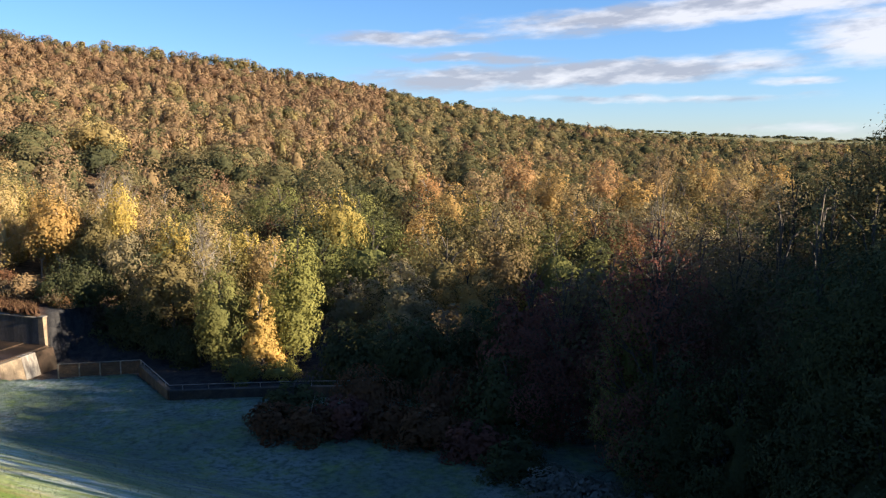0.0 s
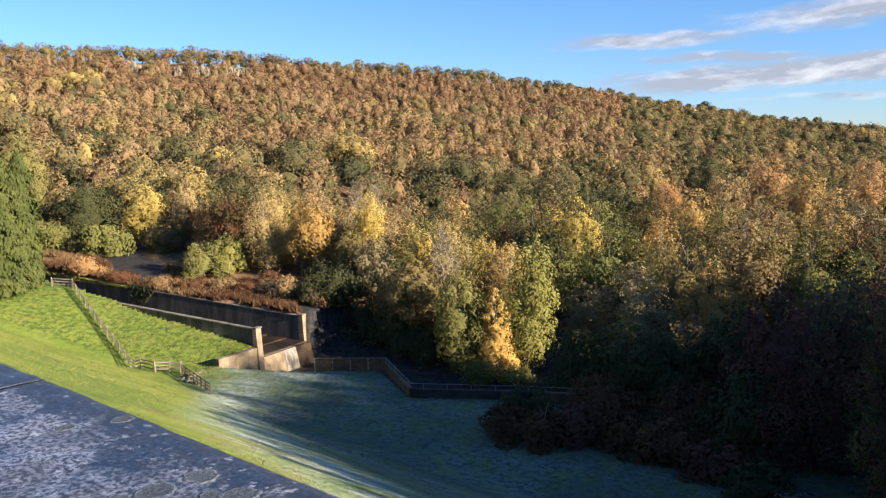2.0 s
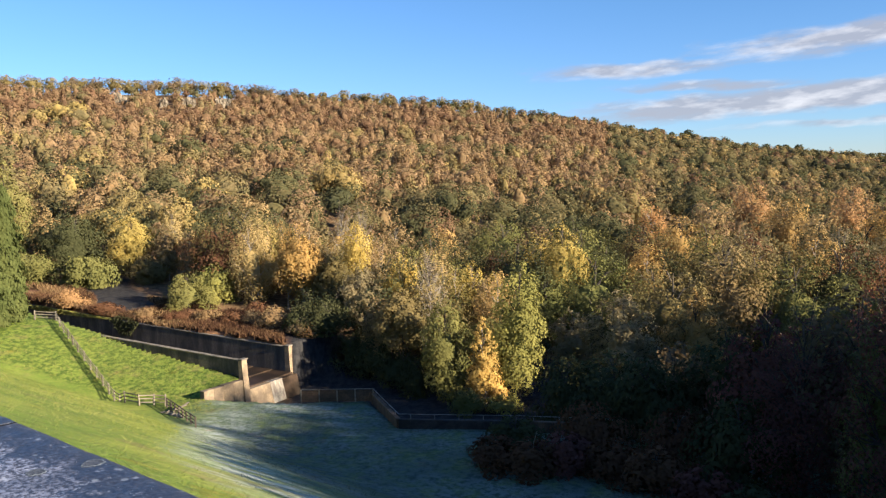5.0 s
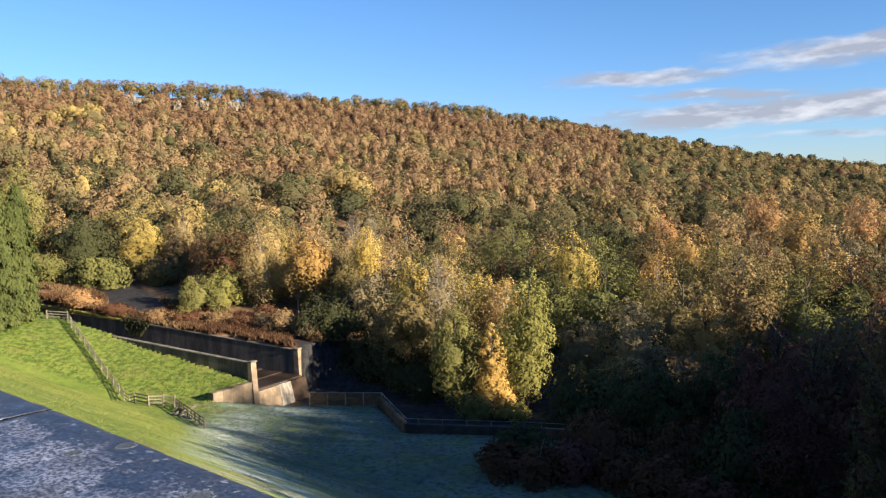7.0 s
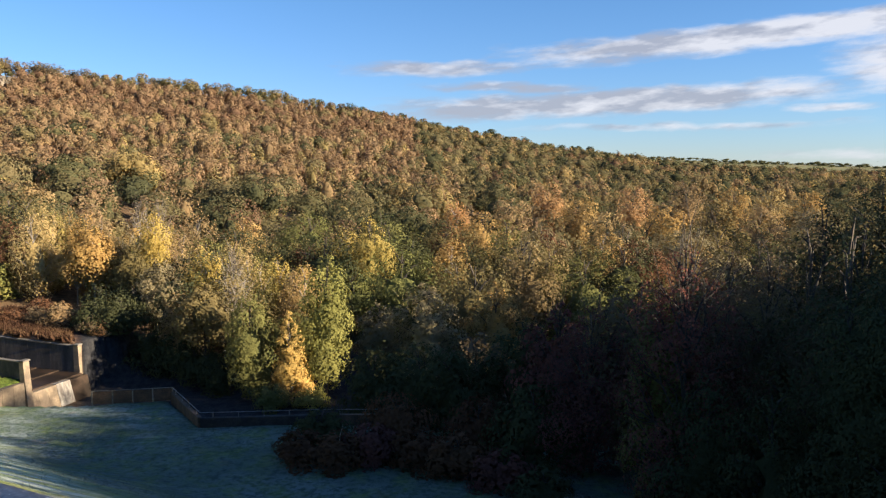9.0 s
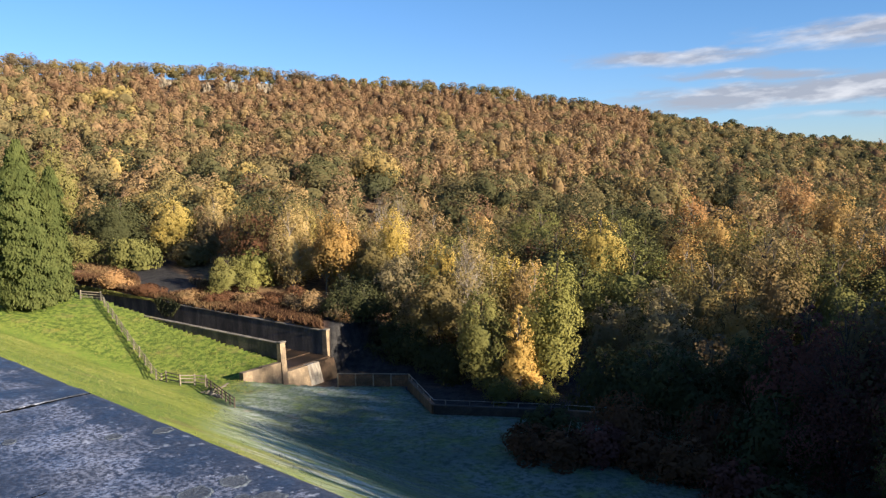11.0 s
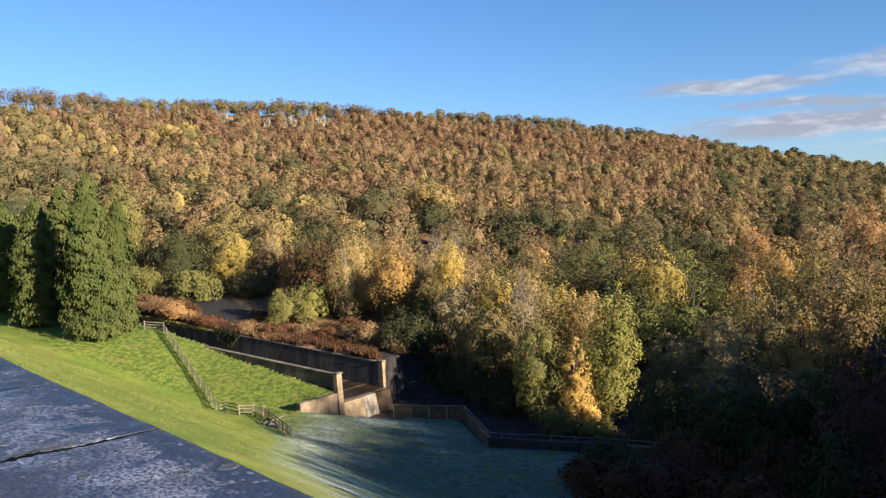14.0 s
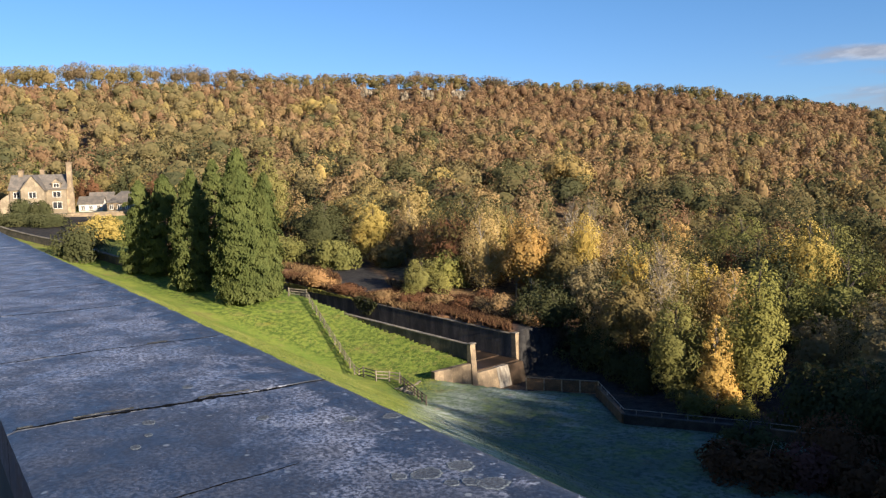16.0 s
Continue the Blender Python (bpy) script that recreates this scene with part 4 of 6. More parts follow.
def prism(poly, depth0, depth1, axis="y"):
    """A solid with the outline poly in x, z (axis y) or y, z (axis x), between two depths."""
    bm = bmesh.new()
    def at(p, d):
        return (p[0], d, p[1]) if axis == "y" else (d, p[0], p[1])
    a = [bm.verts.new(at(p, depth0)) for p in poly]
    b = [bm.verts.new(at(p, depth1)) for p in poly]
    bm.faces.new(a)
    bm.faces.new(b[::-1])
    for i in range(len(poly)):
        j = (i + 1) % len(poly)
        bm.faces.new((a[i], b[i], b[j], a[j]))
    bmesh.ops.recalc_face_normals(bm, faces=bm.faces)
    return bm


def bar(p, q, wide, high):
    """A squared bar from p to q."""
    p, q = Vector(p), Vector(q)
    d = q - p
    bm = box(-wide / 2, 0, -high / 2, wide / 2, d.length, high / 2, min(wide, high) * 0.12)
    m = Matrix.Translation(p) @ d.to_track_quat("Y", "Z").to_matrix().to_4x4()
    bm.transform(m)
    return bm


# ---- parapet: the wall and its frosted coping ----
def slab_top(x, y):
    """The worn upper face of the coping, in metres along and across the parapet."""
    return 0.005 * noise.noise(Vector((x * 2, y * 2, 0.3))) + 0.003 * noise.noise(Vector((x * 11, y * 11, 1.3)))


def on_slab(name, rows, faces, mat, par, label, tint=None):
    """A thin crust that follows the coping: rows of (x, y, lift)."""
    me = quick_mesh(name, [(x, y, slab_top(x, y) + z) for x, y, z in rows], faces, mat, True)
    if tint:
        me.attributes.new("tint", "FLOAT", "FACE").data.foreach_set("value", np.array(tint, np.float32))
    ob = tagged(new(name, me), label)
    ob.parent = par


def ragged_strip(s0, n0, n1, wide, k, lifts, count=46, skew=0.0):
    """Rows and faces of a ragged strip across the coping at s0, from n0 to n1."""
    rows, faces = [], []
    for i in range(count):
        n = n0 + (n1 - n0) * i / (count - 1)
        w = wide * math.sin(math.pi * (i + 0.5) / count) ** 0.4 * (0.35 + 1.2 * abs(noise.noise(Vector((n * 55, k, 0.5)))))
        x = s0 + skew * (n - n0) + 0.006 * noise.noise(Vector((n * 9, k, 2.5))) + 0.002 * noise.noise(Vector((n * 60, k, 4.5)))
        rows += [(x + w * q, -n, z) for q, z in zip((-0.5, -0.2, 0.25, 0.6), lifts)]
        if i:
            for j in range(3):
                a = (i - 1) * 4 + j
                faces += [(a, a + 1, a + 5), (a, a + 5, a + 4)]
    return rows, faces


def build_parapet():
    turn = -DAM_AZ + 90        # local x runs along the dam, local y in towards the road
    par = thing("wall_parapet", "long stone dam parapet with wide frosted coping slabs", "wall", 0, 0, 0, turn, kind="structure")
    # local y is -n
    part("wall_body", box(-40, -0.90, -1.35, 195, -0.10, -0.155), M_DARKST, par)
    rng = np.random.default_rng(3)
    joints = [-3.3, -2.3, -1.35, -0.35, 0.62, 2.31, 3.27, 4.45, 5.5]
    gap = {2.31: 0.012, 3.27: 0.008, 4.45: 0.010}
    while joints[-1] < 194:
        joints.append(joints[-1] + rng.uniform(0.92, 1.18))
    while joints[0] > -39:
        joints.insert(0, joints[0] - rng.uniform(0.92, 1.18))
    shared = {}
    for a, b in zip(joints[:-1], joints[1:]):
        g0, g1 = gap.get(a, 0.008), gap.get(b, 0.008)
        x0 = a + g0 / 2
        ln = b - g1 / 2 - x0
        near = -1.5 < a < 9
        key = a if near else round(ln, 1)
        if key not in shared:
            nx, ny = (int(ln * 46), 40) if near else (6, 5)
            bm = bmesh.new()
            ys = np.linspace(-0.945, -0.035, ny + 1)
            top = []
            for i, x in enumerate(np.linspace(0, ln, nx + 1)):
                rowv = []
                for y in ys:
                    z = slab_top(x0 + x, y)
                    if near:
                        z -= 0.007 * max(0, 1 - min(y + 0.945, -0.035 - y) / 0.022)
                    x2 = x + (0.004 * noise.noise(Vector((y * 17, a + i, 2))) * (1 if i == 0 else -1) if near and i in (0, nx) else 0)
                    rag = 0.006 * noise.noise(Vector(((x0 + x) * 9, y, 7.0))) if near and y == ys[0] else 0
                    rowv.append(bm.verts.new((x2, y + rag, z)))
                top.append(rowv)
            for i in range(nx):
                for j in range(ny):
                    bm.faces.new((top[i][j], top[i + 1][j], top[i + 1][j + 1], top[i][j + 1]))
            rim = [top[i][0] for i in range(nx + 1)] + [top[nx][j] for j in range(1, ny + 1)] + [top[i][ny] for i in range(nx - 1, -1, -1)] + [top[0][j] for j in range(ny - 1, 0, -1)]
            for i in (0, nx):
                for j in range(ny):
                    bm.edges.get((top[i][j], top[i][j + 1])).smooth = False
            low = [bm.verts.new((v.co.x, v.co.y, -0.15)) for v in rim]
            for i in range(len(rim)):
                j = (i + 1) % len(rim)
                bm.faces.new((rim[j], rim[i], low[i], low[j]))
            bm.faces.new(low)
            bmesh.ops.recalc_face_normals(bm, faces=bm.faces)
            me = bpy.data.meshes.new("coping_slab")
            bm.to_mesh(me)
            bm.free()
            for p in me.polygons:
                p.use_smooth = abs(p.normal.z) > 0.5
            me.materials.append(M_COPING)
            shared[key] = (me, ln)
        ob = new("coping_slab", shared[key][0])
        ob.scale.x = ln / shared[key][1]
        ob.parent = par
        ob.location = (x0, 0, 0)
        part("joint_mortar", box(a - g0 / 2 - 0.012, -0.93, -0.148, a + g0 / 2 + 0.012, -0.05, -0.012), M_MORTAR, par)
    # moss standing in the wide joints, and a near-black strip laid on for the void of the crack in the nearest slab:
    # place, start and end across, width
    for k, (a, n0, n1, wide, skew) in enumerate(((2.322, 0.05, 0.935, 0.030, -0.03), (3.27, 0.06, 0.90, 0.010, 0.0), (4.45, 0.06, 0.90, 0.010, 0.0), (5.5, 0.06, 0.90, 0.009, 0.0), (1.545, 0.04, 0.56, 0.006, 0.16))):
        rows, faces = ragged_strip(a, n0, n1, wide, k, (0.0002, 0.0012, 0.0012, 0.0002), 90, skew)
        on_slab("joint_moss", rows, faces, M_MORTAR, par, "dark mossy joint between coping slabs" if k < 4 else "dark crack across a coping slab")
    # ragged frost along the joints
    for k, (a, n0, n1, wide) in enumerate(((2.340, 0.20, 0.36, 0.012), (2.336, 0.54, 0.70, 0.014), (2.328, 0.06, 0.10, 0.010), (3.280, 0.62, 0.70, 0.012))):
        rows, faces = ragged_strip(a, n0, n1, wide, 20 + k, (0.0004, 0.003, 0.0035, 0.0004))
        on_slab("frost_crust", rows, faces, M_CRUST, par, "ragged grey frost along a joint")
    # round lichens: place along and across the slab, radius
    for k, (a, n, r) in enumerate(((1.401, 0.753, 0.036), (1.395, 0.838, 0.033), (1.268, 0.832, 0.036), (1.300, 0.800, 0.022), (1.319, 0.765, 0.018), (1.423, 0.697, 0.019), (1.818, 0.905, 0.026), (1.86, 0.80, 0.020), (2.02, 0.62, 0.018), (2.48, 0.55, 0.018), (2.17, 0.36, 0.020), (1.97, 0.28, 0.014), (2.05, 0.33, 0.012))):
        rows, faces, tint, m = [(a, -n, 0.0010)], [], [], 30
        for q, z in ((0.55, 0.0010), (0.86, 0.0011), (0.94, 0.0016), (1.02, 0.0002)):
            for i in range(m):
                u = 2 * math.pi * i / m
                rag = 1 + 0.26 * noise.noise(Vector((math.cos(u) * 1.6, math.sin(u) * 1.6, k * 3.1))) + 0.16 * noise.noise(Vector((math.cos(u) * 6, math.sin(u) * 6, k)))
                rows.append((a + math.cos(u) * r * q * rag, -n + math.sin(u) * r * q * rag * 0.9, z))
        for i in range(m):
            j = (i + 1) % m
            faces.append((0, 1 + i, 1 + j))
            tint.append(0.1)
            for ring in range(3):
                o = 1 + ring * m
                faces += [(o + i, o + m + i, o + m + j), (o + i, o + m + j, o + j)]
                tint += [(0.15, 0.9, 0.7)[ring]] * 2
        on_slab("lichen", rows, faces, M_LICHEN, par, "round pale lichen with a lighter rim", tint)
    return par


build_parapet()


# ---- spillway ----
def wall_run(name, label, e0, e1, w0, w1, top, foot, mat, cap=True):
    """A concrete wall along the chute, in cast bays with a cap; top(e) gives the height."""
    turn = math.degrees(math.atan2(CHD[1], CHD[0]))
    root = thing(name, label, "wall", CH0[0], CH0[1], 0, turn, kind="structure")
    e = e0
    while e < e1 - 0.01:
        f = min(e + 3.0, e1)
        # local x runs up the chute, local y is -w
        part("wall_panel", prism([(e + 0.012, foot), (f - 0.012, foot), (f - 0.012, top(f)), (e + 0.012, top(e))], -w1, -w0), mat, root)
        if cap:
            part("cap", prism([(e + 0.006, top(e) + 0.003), (f - 0.006, top(f) + 0.003), (f - 0.006, top(f) + 0.11), (e + 0.006, top(e) + 0.11)], -w1 - 0.05, -w0 + 0.05), M_CAP, root)
        e = f
    return root


L_TOP = lambda e: float(np.interp(e, [0, 24, 60], [-17.88, -16.6, -15.0]))
R_TOP = lambda e: float(np.interp(e, [1, 24, 47, 80], [-18.28, -17.12, -15.8, -13.5]))
wall_run("wall_spillway_near", "grey stained concrete spillway wall with pale cap", 0.0, 30, -0.45, 0.0, L_TOP, -23.5, M_CONC)
wall_run("wall_spillway_far", "tall dark stained concrete spillway wall with cap", 1.65, 72, 8.55, 9.05, R_TOP, -23.5, M_CONC)


def build_mouth():
    turn = math.degrees(math.atan2(CHD[1], CHD[0]))
    p = thing("spillway_pier", "sunlit buff stone pier ending the spillway wall", "pier", CH0[0], CH0[1], 0, turn)
    part("shaft", prism([(-0.95, -23.5), (-0.02, -23.5), (-0.02, -17.72), (-0.5, -17.72), (-0.58, -19.0)], -0.02, 0.75), M_SANDST, p)
    part("cap_stone", box(-0.62, -0.10, -17.715, -0.02, 0.83, -17.55, 0.02), M_CAP, p)
    q = thing("spillway_pier", "sunlit buff stone pier ending the tall spillway wall", "pier", CH0[0], CH0[1], 0, turn)
    part("shaft", prism([(0.70, -23.5), (1.63, -23.5), (1.63, -18.12), (1.0, -18.12), (0.95, -19.6)], -9.12, -8.5), M_SANDST, q)
    part("cap_stone", box(0.9, -9.2, -18.115, 1.63, -8.42, -17.97, 0.02), M_CAP, q)
    w = thing("wing_wall", "low buff stone wing wall stepping down to the lawn", "wall", CH0[0], CH0[1], 0, turn - 6)
    for k in range(4):
        y0 = 0.78 + k * 1.25
        z = -19.7 - 0.05 * k + 0.04 * (k % 2)
        part("wall_block", box(-0.75, y0, -22.0, -0.1, y0 + 1.245, z, 0.03), M_SANDST, w)
    v = thing("weir", "pale water-stained concrete weir face below the channel", "weir", CH0[0], CH0[1], 0, turn)
    part("face", prism([(-0.75, -23.8), (0.6, -23.8), (0.6, -21.1), (-0.05, -21.1)], -5.9, -3.9), M_WATERST, v, "white stained face")
    for k in range(3):
        part("side_face", prism([(-0.72, -23.8), (0.6, -23.8), (0.6, -21.15), (-0.05, -21.15)], -1.29 * (k + 1) - 0.02, -1.29 * k - 0.03), M_SANDST, v)
    # the weir's right part, in the dark floor colour to paint its shadow
    part("side_face", prism([(-0.72, -23.8), (0.6, -23.8), (0.6, -21.15), (-0.05, -21.15)], -8.5, -5.91), M_WETSHADE, v)
    f = thing("channel_floor", "wet brown stone floor of the spillway", "floor", CH0[0], CH0[1], 0, turn, kind="structure")
    for k in range(24):
        e = 0.6 + k * 3.0
        part("step_slab", box(e, -8.5, -22.5, e + 2.99, -0.02, -21.1 + 0.035 * e + 0.05, 0.02), M_WETSHADE, f)


build_mouth()


# ---- fences ----
def post_rail(name, label, pts, step, post_h, rails, mat, group):
    x0, y0 = pts[0]
    root = thing(name, label, "fence", x0, y0, 0, group=group)
    dense = []
    for (ax, ay), (bx, by) in zip(pts[:-1], pts[1:]):
        n = max(1, round(math.hypot(bx - ax, by - ay) / step))
        dense += [(ax + (bx - ax) * k / n, ay + (by - ay) * k / n) for k in range(n)]
    dense.append(pts[-1])
    tops = []
    for k, (x, y) in enumerate(dense):
        z = height(x, y)
        bm = box(-0.07, -0.07, -0.3, 0.07, 0.07, post_h + 0.02 * math.sin(k * 2.3), 0.015)
        bm.transform(pose(x - x0, y - y0, z, 1.5 * math.sin(k), 1.5 * math.cos(k * 1.7), k * 17))
        part("post", bm, mat, root)
        tops.append((x - x0, y - y0, z))
    for p, q in zip(tops[:-1], tops[1:]):
        for r in rails:
            part("rail", bar((p[0], p[1], p[2] + r), (q[0], q[1], q[2] + r), 0.05, 0.10), mat, root)
    return root


post_rail("timber_fence", "weathered timber post-and-rail fence climbing the grass bank", [spot(-42.04, 112.0), spot(-40.84, 110.6), spot(-40.45, 106.3), spot(-39.7, 100.8), spot(-39.02, 96.5), spot(-38.02, 90.9), spot(-37.1, 85.4), spot(-36.23, 83.6), spot(-35.3, 83.3), spot(-34.59, 82.6)], 1.9, 1.15, (0.35, 0.7, 1.02), M_TIMBER, "fences")
post_rail("timber_step_rail", "dark worn timber rail beside steps down to the terrace", [spot(-34.5, 82.0), spot(-34.0, 79.6), spot(-33.3, 76.0), spot(-32.75, 73.2)], 1.3, 0.95, (0.3, 0.6, 0.9), M_OLDTIMBER, "fences")


def build_railing():
    pts = [spot(-25.62, 79.0), spot(-20.62, 77.7), spot(-18.89, 68.7), spot(-10.28, 67.2), spot(-3, 66.5)]
    z0 = -20.33
    x0, y0 = pts[0]
    root = thing("boarded_railing", "brown boarded railing with posts beside the stream", "railing", x0, y0, 0, group="railings")
    ax, ay, bx, by = 0, 0, pts[1][0] - x0, pts[1][1] - y0
    for k in range(5):
        t = k / 4
        part("post", box(bx * t - 0.06, by * t - 0.06, z0 - 0.4, bx * t + 0.06, by * t + 0.06, z0 + 1.2, 0.015), M_TIMBER, root)
    for k in range(4):
        for r in range(6):
            t0, t1 = k / 4 + 0.008, (k + 1) / 4 - 0.008
            part("board", bar((bx * t0, by * t0, z0 + 0.12 + r * 0.185), (bx * t1, by * t1, z0 + 0.12 + r * 0.185), 0.03, 0.17), M_RUSTY, root)
    part("top_rail", bar((ax, ay, z0 + 1.22), (bx, by, z0 + 1.22), 0.1, 0.05), M_TIMBER, root)
    r2 = thing("steel_railing", "thin steel handrail on a low stone kerb wall", "railing", pts[1][0], pts[1][1], 0, group="railings")
    o = Vector((pts[1][0], pts[1][1], 0))
    for (p, q) in zip(pts[1:-1], pts[2:]):
        P, Q = Vector((*p, 0)) - o, Vector((*q, 0)) - o
        L = (Q - P).length
        n = round(L / 2.2)
        part("kerb_wall", bar(P + Vector((0, 0, z0 + 0.25)), Q + Vector((0, 0, z0 + 0.25)), 0.4, 1.1), M_RUSTY if L < 9.4 else M_KERB, r2)
        for k in range(n):
            c = P.lerp(Q, (k + 0.5) / n)
            part("stanchion", box(c.x - 0.03, c.y - 0.03, z0 + 0.803, c.x + 0.03, c.y + 0.03, z0 + 1.2), M_STEEL, r2)
        for zz in (1.2,):
            part("handrail", bar(P + Vector((0, 0, z0 + zz)), Q + Vector((0, 0, z0 + zz)), 0.05, 0.05), M_STEEL, r2)


build_railing()


# ---- conifers ----
def conifer(x, y, h, w, seed, label, leaves=9000):
    """A dense columnar conifer: hundreds of drooping branch ends, each a fan of small sprays."""
    rng = np.random.default_rng(seed)
    root = thing("conifer", label, "tree", x, y, height(x, y) - 0.1, group="tall conifers on the bank")
    tv, tf = tube([(0, 0, 0), (0.05, 0, h * 0.5), (0, 0.03, h * 0.93)], 0.3, 0.04, 8)
    new("trunk", quick_mesh("trunk", tv, tf, M_BARK)).parent = root
    ends = leaves // 75
    t = np.sort(rng.uniform(0.02, 1, ends) ** 1.12)
    ang = np.arange(ends) * 2.39996 + rng.uniform(-0.5, 0.5, ends)
    prof = np.interp(t, [0, 0.05, 0.3, 0.6, 0.8, 0.92, 1], [0.84, 0.98, 1.0, 0.84, 0.6, 0.36, 0.08])
    reach = 0.5 * w * prof * (0.86 + 0.12 * np.sin(ang * 3 + 6 * t + seed)) * rng.uniform(0.62, 1.22, ends)
    lean = np.stack([0.25 * np.sin(3 * t + seed), 0.25 * np.cos(4 * t + seed), np.zeros(ends)], 1)
    tip = np.stack([np.cos(ang) * reach, np.sin(ang) * reach, t * h * 0.97 + 0.5], 1) + lean
    way = np.stack([np.cos(ang), np.sin(ang), np.full(ends, 0.25)], 1)
    k = rng.integers(0, ends, leaves)
    back = rng.uniform(0, 1, leaves) ** 1.3                      # 0 at the tip, 1 back towards the stem
    size = 0.34 + 0.5 * prof[k]
    side = np.stack([-np.sin(ang[k]), np.cos(ang[k]), np.zeros(leaves)], 1)
    c = tip[k] - way[k] * (back * reach[k] * 0.42)[:, None] + side * (rng.normal(0, 0.42, leaves) * size)[:, None]
    c[:, 2] += -0.75 * (1 - back) ** 2 * size + rng.normal(0, 0.22, leaves) * size + 0.2
    v, f = leaf_quads(rng, c, 1.0, way[k] * (1, 1, 1.4) + side * rng.normal(0, 0.35, leaves)[:, None], 0.3)
    q = (v.reshape(-1, 3, 3) - c[:, None]) * 0.22
    q[:, :, 2] *= 1.9
    new("foliage", quick_mesh("foliage", (q + c[:, None]).reshape(-1, 3), f, LEAF["conifer"])).parent = root


conifer(*spot(-45.1, 110), 20.0, 7.4, 1, "tall dense green conifer with drooping sprays on the bank", 58000)
conifer(*spot(-43.4, 112), 16.6, 4.8, 2, "narrower green conifer tight against a taller one", 26000)
conifer(*spot(-48.2, 119.0), 16.4, 6.6, 3, "dark green conifer with a ragged narrow top", 26000)
conifer(*spot(-49.9, 130), 14.8, 7.4, 4, "dark shaded columnar conifer on the bank", 20000)
conifer(*spot(-51.4, 134), 13.8, 7.0, 5, "short dark shaded conifer at the row's end", 20000)
conifer(*spot(-46.7, 123), 17.4, 7.0, 6, "dark conifer filling the middle of the row", 18000)

